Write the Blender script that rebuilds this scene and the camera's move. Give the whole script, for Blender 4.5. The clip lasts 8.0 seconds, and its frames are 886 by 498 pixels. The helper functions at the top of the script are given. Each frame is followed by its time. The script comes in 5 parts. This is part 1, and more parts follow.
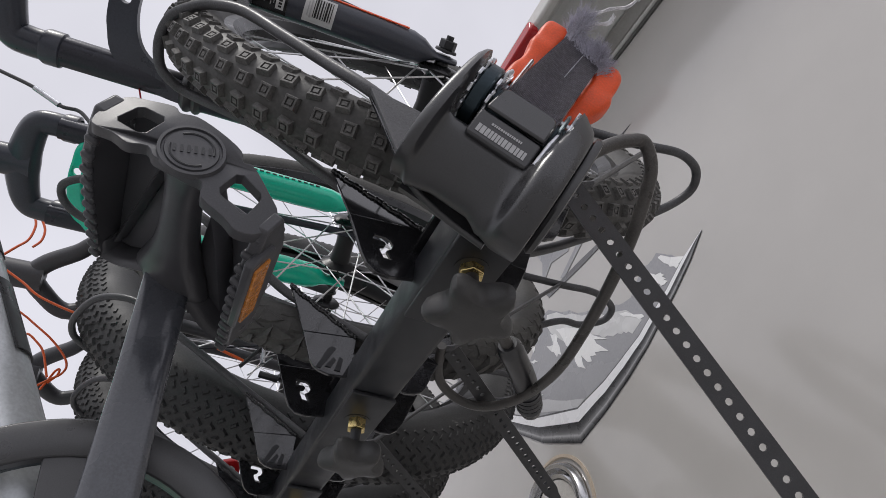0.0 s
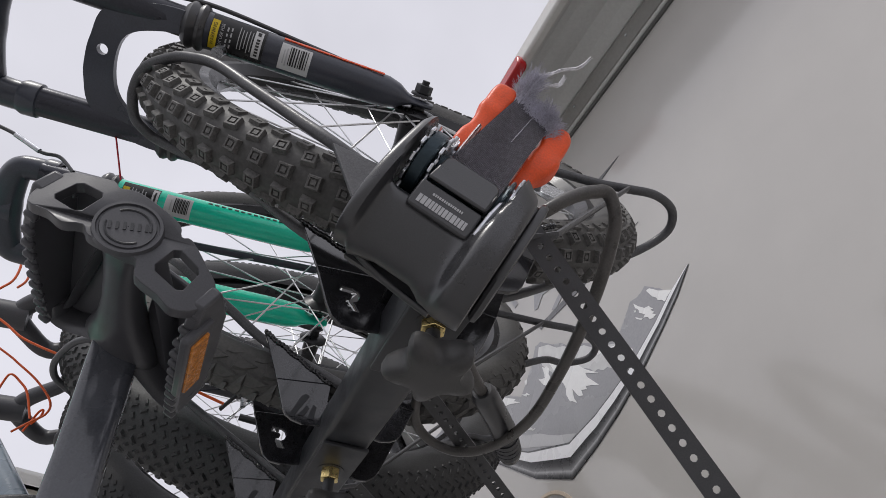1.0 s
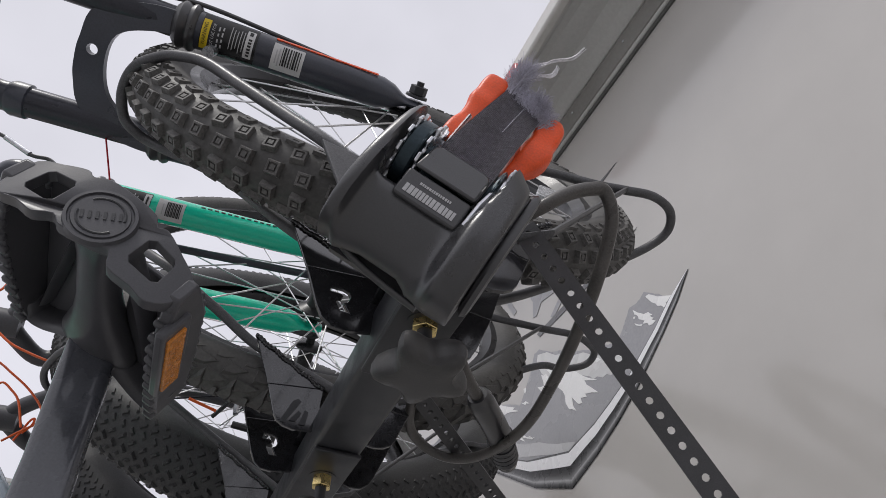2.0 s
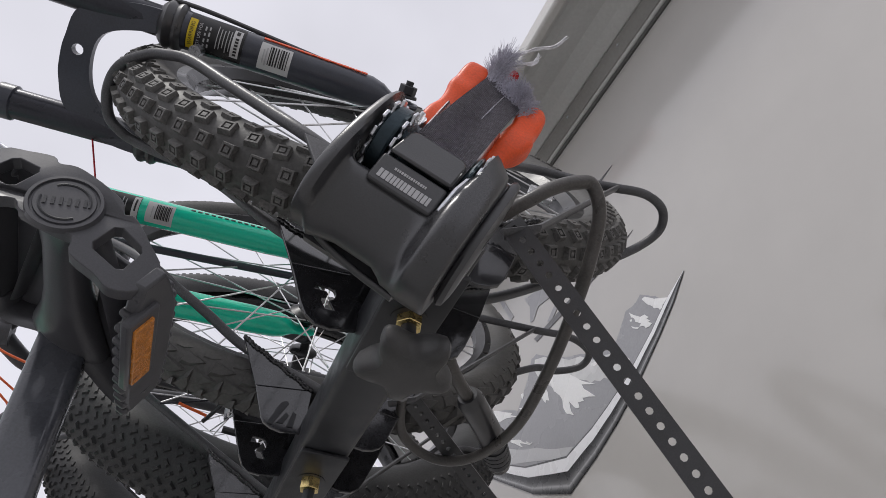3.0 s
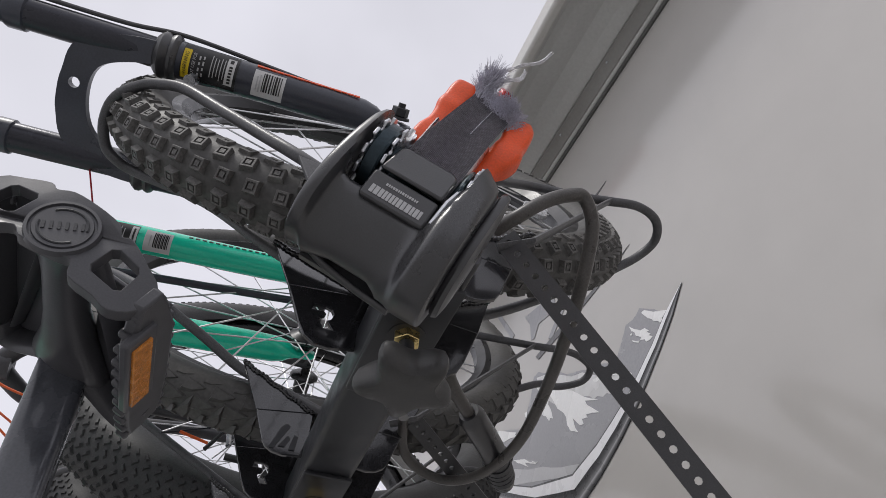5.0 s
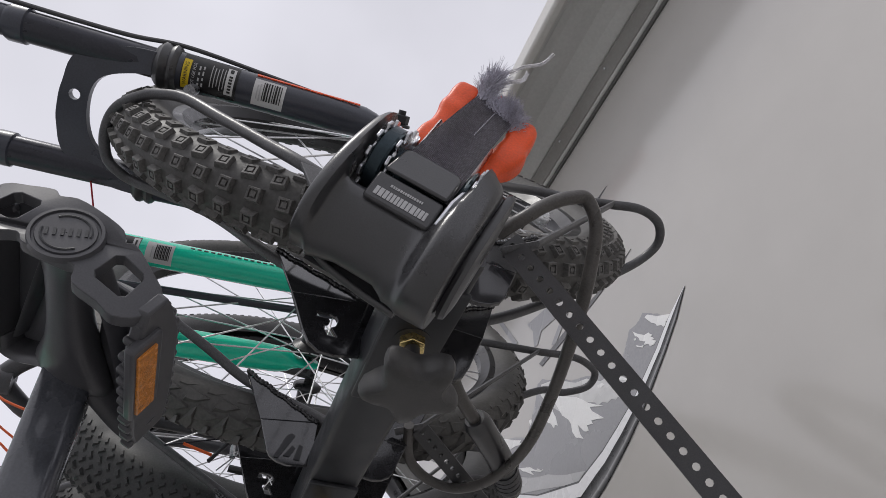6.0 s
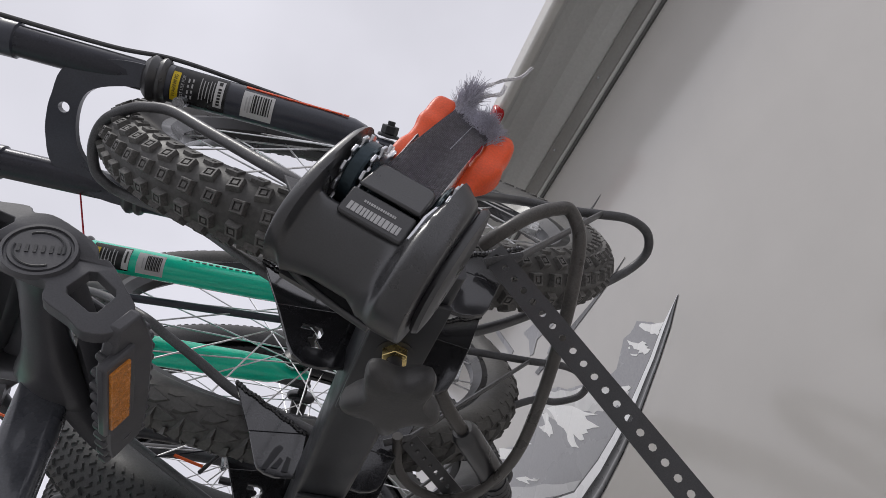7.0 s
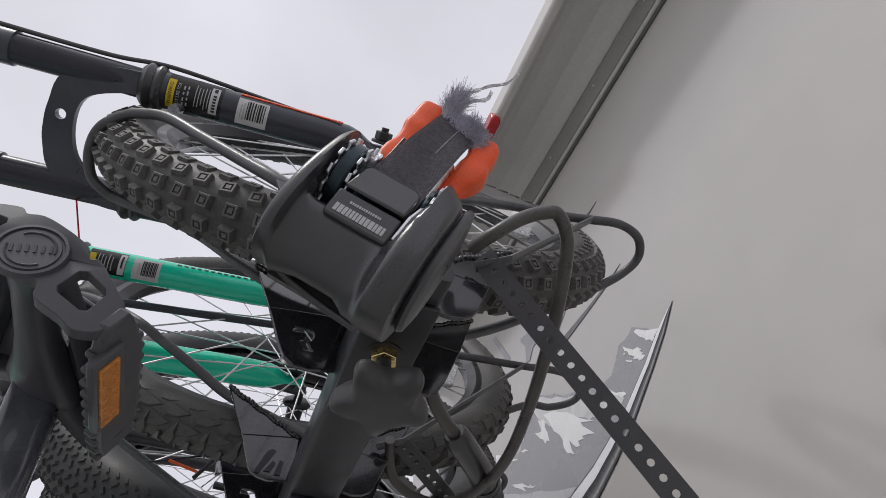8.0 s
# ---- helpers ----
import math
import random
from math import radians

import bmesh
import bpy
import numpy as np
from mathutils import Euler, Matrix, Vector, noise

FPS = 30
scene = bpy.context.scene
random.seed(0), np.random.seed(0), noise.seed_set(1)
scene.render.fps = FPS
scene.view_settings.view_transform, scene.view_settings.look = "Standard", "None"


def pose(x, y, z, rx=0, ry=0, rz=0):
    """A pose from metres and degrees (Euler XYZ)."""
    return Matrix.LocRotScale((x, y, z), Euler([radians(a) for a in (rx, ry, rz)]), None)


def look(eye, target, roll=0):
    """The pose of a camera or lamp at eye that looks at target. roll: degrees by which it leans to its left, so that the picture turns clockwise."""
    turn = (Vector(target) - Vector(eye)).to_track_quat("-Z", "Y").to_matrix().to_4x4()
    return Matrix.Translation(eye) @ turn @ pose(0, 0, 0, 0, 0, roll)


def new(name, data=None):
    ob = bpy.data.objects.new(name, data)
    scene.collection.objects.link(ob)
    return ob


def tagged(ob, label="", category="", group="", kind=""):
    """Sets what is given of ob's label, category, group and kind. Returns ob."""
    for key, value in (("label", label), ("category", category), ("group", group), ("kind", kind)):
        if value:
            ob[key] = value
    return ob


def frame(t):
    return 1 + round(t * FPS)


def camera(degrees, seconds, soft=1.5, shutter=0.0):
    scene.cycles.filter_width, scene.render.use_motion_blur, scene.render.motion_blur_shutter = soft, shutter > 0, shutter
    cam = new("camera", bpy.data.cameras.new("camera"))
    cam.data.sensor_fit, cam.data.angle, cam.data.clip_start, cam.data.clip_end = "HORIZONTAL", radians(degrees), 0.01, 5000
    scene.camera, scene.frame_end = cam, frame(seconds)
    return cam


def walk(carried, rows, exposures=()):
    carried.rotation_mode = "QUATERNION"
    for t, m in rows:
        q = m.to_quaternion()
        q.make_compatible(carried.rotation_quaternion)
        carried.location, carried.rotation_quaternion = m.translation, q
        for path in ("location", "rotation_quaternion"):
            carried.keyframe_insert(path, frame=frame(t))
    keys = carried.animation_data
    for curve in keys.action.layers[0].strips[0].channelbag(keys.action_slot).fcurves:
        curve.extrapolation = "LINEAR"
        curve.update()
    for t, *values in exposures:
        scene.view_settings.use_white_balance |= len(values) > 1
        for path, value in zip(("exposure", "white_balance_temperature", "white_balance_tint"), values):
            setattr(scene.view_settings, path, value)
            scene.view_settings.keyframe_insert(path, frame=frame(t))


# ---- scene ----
cam = camera(70.5, 8.0, soft=0.6)
METRES, EYE, TILT, LEAN, TURN = 0.145, 1.5, 41.7, -2.3, -23.7
ROWS = [
    (0.0, 0.0, 0.0, 0.0, 0.0, 0.0, -0.0),
    (0.5, 0.0795, -0.0224, 0.1637, 0.05, 1.71, 0.26),
    (1.0, 0.1948, 0.0024, 0.1479, 0.12, 2.23, 0.49),
    (1.5, 0.2072, 0.0403, 0.1313, 0.16, 2.74, 0.54),
    (3.0, 0.3066, 0.1351, 0.0249, 0.15, 3.95, 1.04),
    (3.5, 0.2819, 0.103, 0.016, 0.15, 4.5, 1.47),
    (4.0, 0.2842, 0.1202, 0.0218, 0.11, 5.07, 1.93),
    (4.5, 0.3319, 0.1089, 0.0071, 0.16, 5.54, 2.38),
    (6.0, 0.3057, 0.1244, -0.0322, 0.36, 6.86, 3.83),
    (6.5, 0.3701, 0.1244, -0.0401, 0.39, 7.25, 4.01),
    (7.0, 0.3898, 0.1122, -0.0192, 0.37, 7.57, 4.08),
    (7.5, 0.3738, 0.0727, 0.0084, 0.3, 7.88, 4.13),
    (8.0, 0.4362, 0.0723, -0.054, 0.29, 8.33, 4.13),
]
walk(cam, [(t, pose(0, 0, EYE, TILT, LEAN, TURN) @ pose(METRES * x, METRES * y, METRES * z, 90 + pitch, roll, yaw)) for t, x, y, z, yaw, pitch, roll in ROWS],
     exposures=[(0.0, 0.09), (1.5, 0.09), (3.0, 0.13), (8.0, 0.09)])

# ---------------------------------------------------------------- light
world = bpy.data.worlds.new("overcast_sky")
scene.world = world
world.use_nodes = True
wn, wl = world.node_tree.nodes, world.node_tree.links
sky = wn.new("ShaderNodeTexSky")
sky.sky_type = 'NISHITA'
sky.sun_disc = False
sky.sun_elevation, sky.sun_rotation = radians(58), radians(-120)
sky.air_density, sky.dust_density, sky.ozone_density = 1.0, 4.0, 1.0
veil = wn.new("ShaderNodeHueSaturation")
veil.inputs["Saturation"].default_value = 0.10
bright = wn.new("ShaderNodeMix")
bright.data_type = 'RGBA'
bright.inputs[0].default_value = 0.80
bright.inputs[7].default_value = (5.95, 5.9, 6.55, 1)
wl.new(sky.outputs[0], veil.inputs["Color"])
wl.new(veil.outputs[0], bright.inputs[6])
wco, cloud, cmap, shade = wn.new("ShaderNodeTexCoord"), wn.new("ShaderNodeTexNoise"), wn.new("ShaderNodeMapRange"), wn.new("ShaderNodeVectorMath")
cloud.inputs["Scale"].default_value, cloud.inputs["Detail"].default_value, cloud.inputs["Roughness"].default_value = 2.2, 4, 0.5
cmap.inputs[1].default_value, cmap.inputs[2].default_value = 0.32, 0.68
cmap.inputs[3].default_value, cmap.inputs[4].default_value = 0.88, 1.07
shade.operation = 'SCALE'
wl.new(wco.outputs["Generated"], cloud.inputs["Vector"])
wl.new(cloud.outputs[0], cmap.inputs[0])
wl.new(bright.outputs[2], shade.inputs[0])
wl.new(cmap.outputs[0], shade.inputs["Scale"])
wl.new(shade.outputs[0], wn["Background"].inputs[0])
wn["Background"].inputs[1].default_value = 0.127
sun = new("sun", bpy.data.lights.new("sun", 'SUN'))
sun.data.energy, sun.data.angle, sun.data.color = 1.1, radians(14), (1.0, 0.965, 0.92)
sun.matrix_basis = look((-3.5, -2.0, 6.6), (0, 0, 0))


# ---------------------------------------------------------------- materials
def mat(name, color, rough=0.5, metal=0.0, vary=0.25, scale=30.0, grain=600.0, bump=0.15, coat=0.0, spread=0.12):
    m = bpy.data.materials.new(name)
    m.use_nodes = True
    nt, b = m.node_tree, m.node_tree.nodes["Principled BSDF"]
    N, L = nt.nodes, nt.links
    co = N.new("ShaderNodeTexCoord")
    big = N.new("ShaderNodeTexNoise")
    big.inputs["Scale"].default_value, big.inputs["Detail"].default_value = scale, 5
    fine = N.new("ShaderNodeTexNoise")
    fine.inputs["Scale"].default_value, fine.inputs["Detail"].default_value = grain, 3
    for n in (big, fine):
        L.new(co.outputs["Object"], n.inputs["Vector"])
    add = N.new("ShaderNodeMath")
    add.operation = 'ADD'
    L.new(big.outputs[0], add.inputs[0])
    L.new(fine.outputs[0], add.inputs[1])
    ramp = N.new("ShaderNodeMapRange")
    ramp.inputs[1].default_value, ramp.inputs[2].default_value = 0.7, 1.3
    ramp.inputs[3].default_value, ramp.inputs[4].default_value = 1 - vary, 1 + vary
    L.new(add.outputs[0], ramp.inputs[0])
    mul = N.new("ShaderNodeVectorMath")
    mul.operation = 'SCALE'
    mul.inputs[0].default_value = color
    L.new(ramp.outputs[0], mul.inputs["Scale"])
    L.new(mul.outputs[0], b.inputs["Base Color"])
    rr = N.new("ShaderNodeMapRange")
    rr.inputs[1].default_value, rr.inputs[2].default_value = 0.3, 0.7
    rr.inputs[3].default_value, rr.inputs[4].default_value = max(0.02, rough - spread), min(1, rough + spread)
    L.new(big.outputs[0], rr.inputs[0])
    L.new(rr.outputs[0], b.inputs["Roughness"])
    b.inputs["Metallic"].default_value = metal
    b.inputs["Coat Weight"].default_value = coat
    b.inputs["Coat Roughness"].default_value = 0.08
    if bump:
        bp = N.new("ShaderNodeBump")
        bp.inputs["Strength"].default_value, bp.inputs["Distance"].default_value = bump, 0.001
        L.new(fine.outputs[0], bp.inputs["Height"])
        L.new(bp.outputs[0], b.inputs["Normal"])
    return m


RUBBER = mat("tyre_rubber", (0.098, 0.095, 0.091), 0.56, vary=0.45, scale=25, grain=500, bump=0.3)
SIDEWALL = mat("sidewall_rubber", (0.066, 0.064, 0.061), 0.60, vary=0.3, scale=15, grain=300, bump=0.15)
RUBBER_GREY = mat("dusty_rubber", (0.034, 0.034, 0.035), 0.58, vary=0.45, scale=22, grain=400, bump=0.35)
PLASTIC = mat("black_moulded_plastic", (0.030, 0.030, 0.033), 0.33, vary=0.25, scale=30, grain=1500, bump=0.05)
PLASTIC.node_tree.nodes["Principled BSDF"].inputs["Specular IOR Level"].default_value = 0.85
KNOB = mat("textured_knob_plastic", (0.052, 0.051, 0.051), 0.46, vary=0.35, scale=60, grain=1500, bump=0.16)
PEDAL_PL = mat("worn_pedal_plastic", (0.066, 0.066, 0.073), 0.38, vary=0.16, scale=28, grain=1400, bump=0.03)
GLOSS = mat("gloss_black_powder_coat", (0.022, 0.022, 0.025), 0.12, vary=0.3, scale=60, grain=900, bump=0.05, coat=0.6, spread=0.06)
SATIN = mat("satin_black_powder_coat", (0.026, 0.027, 0.031), 0.40, vary=0.3, scale=40, grain=1800, bump=0.12)
# lit copy of the gloss coat: stronger clear coat so its plates look brighter
GLOSS_LIT = mat("lit_black_powder_coat", (0.024, 0.024, 0.028), 0.10, vary=0.6, scale=70, grain=900, bump=0.02, coat=1.0, spread=0.06)
WIRE = mat("black_coated_wire", (0.070, 0.070, 0.075), 0.48, vary=0.4, scale=50, grain=700, bump=0.12, coat=0.15)
FORK_BLACK = mat("black_fork_paint", (0.046, 0.050, 0.066), 0.32, vary=0.2, scale=20, grain=600, bump=0.03, coat=0.2, spread=0.06)
STANCHION = mat("black_stanchion", (0.045, 0.046, 0.056), 0.28, metal=0.5, vary=0.2, scale=20, grain=500, bump=0.03)
TEAL = mat("teal_gloss_paint", (0.016, 0.74, 0.48), 0.22, vary=0.08, scale=12, grain=400, bump=0.03, coat=0.6, spread=0.05)
ORANGE = mat("orange_rubber_grip", (0.80, 0.085, 0.012), 0.42, vary=0.15, scale=70, grain=900, bump=0.15)
ORANGE_CABLE = mat("orange_cable_housing", (0.70, 0.11, 0.02), 0.35, vary=0.1, bump=0.03)
FORK_GREY = mat("matt_graphite_paint", (0.060, 0.060, 0.066), 0.4, vary=0.2, scale=20, grain=500, bump=0.04)
RED = mat("red_plastic", (0.45, 0.02, 0.03), 0.35, vary=0.15)
STEEL = mat("zinc_plated_steel", (0.62, 0.63, 0.66), 0.3, metal=1.0, vary=0.2, scale=80, grain=500, bump=0.1)
SPOKE = mat("stainless_spoke", (0.72, 0.72, 0.73), 0.36, metal=1.0, vary=0.2, scale=40, grain=400, bump=0)
BRASS = mat("yellow_zinc_hardware", (0.90, 0.70, 0.31), 0.30, metal=1.0, vary=0.25, scale=120, grain=900, bump=0.1)
RIM = mat("rim_anodised_black", (0.022, 0.022, 0.024), 0.32, metal=0.3, vary=0.2, bump=0.05)
SILVER = mat("brushed_grey_aluminium", (0.56, 0.58, 0.60), 0.34, metal=0.6, vary=0.15, scale=15, grain=500, bump=0.06)
DARKMETAL = mat("dark_blue_steel", (0.03, 0.045, 0.055), 0.3, metal=0.6, vary=0.2)
CLEAR_REFL = mat("clear_reflector", (0.62, 0.63, 0.65), 0.18, metal=0.35, vary=0.35, scale=250, grain=900, bump=0.8)
AMBER = mat("amber_reflector", (0.60, 0.21, 0.025), 0.22, vary=0.3, scale=300, grain=1500, bump=0.5)
GELCOAT = mat("white_gelcoat_panel", (0.530, 0.512, 0.488), 0.16, vary=0.03, scale=1.1, grain=9, bump=0.004, coat=0.35, spread=0.04)
TRIM = mat("grey_roof_cap", (0.56, 0.56, 0.545), 0.45, vary=0.07, scale=3, grain=120, bump=0.05)
TRIM_DARK = mat("dark_grey_fascia", (0.30, 0.295, 0.28), 0.45, vary=0.08, scale=4, grain=120, bump=0.04)
TRIM_LIGHT = mat("light_gutter_rail", (0.62, 0.61, 0.58), 0.4, vary=0.06, scale=5, grain=100, bump=0.03)
SEAL = mat("dark_seam_sealant", (0.10, 0.10, 0.095), 0.6, vary=0.2, scale=30, grain=200)
VINYL_DARK = mat("dark_grey_vinyl", (0.15, 0.15, 0.155), 0.28, vary=0.10, scale=6, grain=200, bump=0.01)
VINYL_MID = mat("mid_grey_vinyl", (0.36, 0.36, 0.375), 0.28, vary=0.08, scale=6, grain=200, bump=0.01)
VINYL_PALE = mat("pale_grey_vinyl", (0.55, 0.55, 0.56), 0.28, vary=0.05, scale=6, grain=200, bump=0.01)
VINYL_SNOW = mat("pale_snow_vinyl", (0.66, 0.66, 0.655), 0.28, vary=0.10, scale=9, grain=40, bump=0.01)
VINYL_WHITE = mat("white_vinyl", (0.90, 0.90, 0.89), 0.28, vary=0.04, scale=6, grain=200, bump=0.01)
CHROME = mat("chrome_bezel", (0.52, 0.52, 0.53), 0.20, metal=1.0, vary=0.08, bump=0.02, spread=0.05)
LENS = mat("clear_lamp_lens", (0.55, 0.53, 0.50), 0.12, vary=0.1, scale=200, grain=500, bump=0.3, spread=0.05)
TAN = mat("tan_gasket", (0.50, 0.42, 0.33), 0.6, vary=0.2)
LABEL_WHITE = mat("white_label", (0.64, 0.64, 0.64), 0.4, vary=0.05, bump=0.02)
LABEL_GREY = mat("grey_print", (0.46, 0.46, 0.47), 0.45, vary=0.1, bump=0)
LABEL_YELLOW = mat("yellow_label", (0.72, 0.52, 0.02), 0.4, vary=0.08, bump=0)
LABEL_DARK = mat("dark_label", (0.012, 0.012, 0.013), 0.3, vary=0.15, bump=0)
INK = mat("printed_ink", (0.02, 0.02, 0.02), 0.45, vary=0.1, bump=0)
FRAY = mat("frayed_fibre", (0.44, 0.43, 0.50), 0.8, vary=0.4, scale=120, grain=900, bump=0)
FRAY_PALE = mat("pale_fibre", (0.66, 0.65, 0.67), 0.8, vary=0.3, scale=120, grain=900, bump=0)
CABLE = mat("cable_sheath", (0.072, 0.067, 0.063), 0.34, vary=0.3, scale=40, grain=700, bump=0.15)
STRAP = mat("black_urethane_strap", (0.050, 0.050, 0.053), 0.42, vary=0.2, scale=40, grain=1200, bump=0.15)
CRANK = mat("black_crank_paint", (0.064, 0.068, 0.080), 0.27, vary=0.25, scale=40, grain=900, bump=0.04, coat=0.6)
BLUEGREY = mat("blue_grey_frame_paint", (0.16, 0.21, 0.25), 0.3, vary=0.1, scale=15, grain=300, bump=0.03, coat=0.4)
REDLENS = mat("red_lamp_lens", (0.45, 0.012, 0.015), 0.15, vary=0.15, scale=200, bump=0.2)
SIDING = mat("cream_siding", (0.52, 0.49, 0.42), 0.7, vary=0.08, scale=3, grain=50)
GRAVEL = mat("gravel_ground", (0.33, 0.326, 0.32), 0.9, vary=0.5, scale=3, grain=60, bump=0.5)


def webbing_material():
    m = mat("woven_webbing", (0.245, 0.230, 0.268), 0.75, vary=0.3, scale=60, grain=500, bump=0)
    N, L, b = m.node_tree.nodes, m.node_tree.links, m.node_tree.nodes["Principled BSDF"]
    co = N.new("ShaderNodeTexCoord")
    bp = N.new("ShaderNodeBump")
    bp.inputs["Strength"].default_value, bp.inputs["Distance"].default_value = 0.9, 0.0006
    waves = []
    for axis in ('X', 'Y'):
        w = N.new("ShaderNodeTexWave")
        w.wave_type, w.bands_direction = 'BANDS', axis
        w.inputs["Scale"].default_value = 46 if axis == 'Y' else 60
        w.inputs["Distortion"].default_value = 0.6
        L.new(co.outputs["UV"], w.inputs["Vector"])
        waves.append(w)
    mu = N.new("ShaderNodeMath")
    mu.operation = 'MULTIPLY'
    L.new(waves[0].outputs[1], mu.inputs[0])
    L.new(waves[1].outputs[1], mu.inputs[1])
    L.new(mu.outputs[0], bp.inputs["Height"])
    old = b.inputs["Base Color"].links[0].from_socket
    rib = N.new("ShaderNodeMapRange")
    rib.inputs[3].default_value, rib.inputs[4].default_value = 0.55, 1.35
    L.new(mu.outputs[0], rib.inputs[0])
    sc = N.new("ShaderNodeVectorMath")
    sc.operation = 'SCALE'
    L.new(old, sc.inputs[0])
    L.new(rib.outputs[0], sc.inputs["Scale"])
    L.new(sc.outputs[0], b.inputs["Base Color"])
    L.new(bp.outputs[0], b.inputs["Normal"])
    return m


WEBBING = webbing_material()


def fade_material():
    """A printed vinyl stripe: its shades run across the stripe's width."""
    m = mat("faded_stripe_vinyl", (0.3, 0.3, 0.3), 0.28, bump=0.01, spread=0.05)
    N, L, b = m.node_tree.nodes, m.node_tree.links, m.node_tree.nodes["Principled BSDF"]
    co, sp, ramp = N.new("ShaderNodeTexCoord"), N.new("ShaderNodeSeparateXYZ"), N.new("ShaderNodeValToRGB")
    L.new(co.outputs["UV"], sp.inputs[0])
    L.new(sp.outputs[1], ramp.inputs[0])
    stops = ((0.0, 0.02), (0.05, 0.035), (0.11, 0.10), (0.17, 0.26), (0.21, 0.42), (0.26, 0.20), (0.38, 0.075), (0.50, 0.03), (0.585, 0.02), (0.60, 0.90), (0.94, 0.91), (0.955, 0.10), (1.0, 0.10))
    el = ramp.color_ramp.elements
    while len(el) < len(stops):
        el.new(0.5)
    for e, (p, v) in zip(el, stops):
        e.position = p
        e.color = (v, v, v * 1.02, 1)
    L.new(ramp.outputs[0], b.inputs["Base Color"])
    return m


VINYL_FADE = fade_material()


# ---------------------------------------------------------------- building helpers
PLACE = {}


def thing(name, at, label, category, group="", kind=""):
    ob = new(name)
    ob.empty_display_size = 0.05
    ob.location = at
    PLACE[ob] = Vector(at)
    return tagged(ob, label, category, group, kind)


def part(name, bm, material, parent=None, label="", smooth=True, bevel=0.0):
    """Link a bmesh, given in world metres, as one mesh object with its origin in its middle."""
    if smooth:
        for f in bm.faces:
            f.smooth = True
    vs = [v.co for v in bm.verts]
    lo = Vector([min(v[i] for v in vs) for i in range(3)])
    hi = Vector([max(v[i] for v in vs) for i in range(3)])
    mid = (lo + hi) / 2
    for v in bm.verts:
        v.co -= mid
    me = bpy.data.meshes.new(name)
    bm.to_mesh(me)
    bm.free()
    for m in (material if isinstance(material, (list, tuple)) else [material]):
        me.materials.append(m)
    ob = new(name, me)
    PLACE[ob] = mid
    ob.location = mid
    if parent is not None:
        ob.parent = parent
        ob.matrix_parent_inverse = Matrix.Translation(-PLACE[parent])
        if parent.parent is not None:
            ob.matrix_parent_inverse = Matrix.Translation(-PLACE[parent])
    if label:
        tagged(ob, label)
    if smooth:
        me.set_sharp_from_angle(angle=radians(38))
    if bevel:
        mod = ob.modifiers.new("edge", 'BEVEL')
        mod.width, mod.segments, mod.limit_method, mod.angle_limit = bevel, 2, 'ANGLE', radians(35)
    return ob


def spline(pts, n=8, closed=False):
    """Catmull-Rom through the points."""
    P = [Vector(p) for p in pts]
    out = []
    k = len(P)
    for i in range(k if closed else k - 1):
        if closed:
            a, b, c, d = P[i - 1], P[i], P[(i + 1) % k], P[(i + 2) % k]
        else:
            b, c = P[i], P[i + 1]
            a = P[i - 1] if i else b + (b - c)
            d = P[i + 2] if i + 2 < k else c + (c - b)
        for j in range(n):
            t = j / n
            out.append(0.5 * ((2 * b) + (c - a) * t + (2 * a - 5 * b + 4 * c - d) * t * t + (3 * b - a - 3 * c + d) * t ** 3))
    if not closed:
        out.append(P[-1])
    return out


def sweep(bm, pts, r, seg=10, caps=True, squash=1.0, up=None):
    """A round (or squashed) tube along points; r is a number or one for each point."""
    P = [Vector(p) for p in pts]
    R = r if isinstance(r, (list, tuple)) else [r] * len(P)
    tang = []
    for i in range(len(P)):
        d = P[min(i + 1, len(P) - 1)] - P[max(i - 1, 0)]
        tang.append(d.normalized() if d.length > 1e-9 else Vector((0, 0, 1)))
    ref = Vector(up) if up is not None else (Vector((0, 0, 1)) if abs(tang[0].z) < 0.9 else Vector((1, 0, 0)))
    rings = []
    for p, t, rr in zip(P, tang, R):
        s = t.cross(ref)
        s.normalize()
        ref = s.cross(t)
        ref.normalize()
        rings.append([bm.verts.new(p + rr * (math.cos(a) * s + squash * math.sin(a) * ref))
                      for a in (2 * math.pi * k / seg for k in range(seg))])
    for a, b in zip(rings, rings[1:]):
        for k in range(seg):
            bm.faces.new((a[k], a[(k + 1) % seg], b[(k + 1) % seg], b[k]))
    if caps:
        bm.faces.new(rings[0][::-1])
        bm.faces.new(rings[-1])
    return rings


def rod(a, b, r, seg=10, r2=None):
    bm = bmesh.new()
    sweep(bm, [a, b], [r, r if r2 is None else r2], seg)
    return bm


def slab(bm, outline, depth, frame_m, slot=0):
    """A plate: the outline (x, y) in the frame's plane, from z = 0 to depth. Returns the faces."""
    lo = [bm.verts.new(frame_m @ Vector((x, y, 0))) for x, y in outline]
    hi = [bm.verts.new(frame_m @ Vector((x, y, depth))) for x, y in outline]
    fs = [bm.faces.new(lo[::-1]), bm.faces.new(hi)]
    for i in range(len(lo)):
        j = (i + 1) % len(lo)
        fs.append(bm.faces.new((lo[i], lo[j], hi[j], hi[i])))
    for f in fs:
        f.material_index = slot
    return fs


def axes(o, x, y, z):
    m = Matrix.Identity(4)
    for i, v in enumerate((x, y, z, o)):
        v = Vector(v)
        for k in range(3):
            m[k][i] = v[k]
    return m


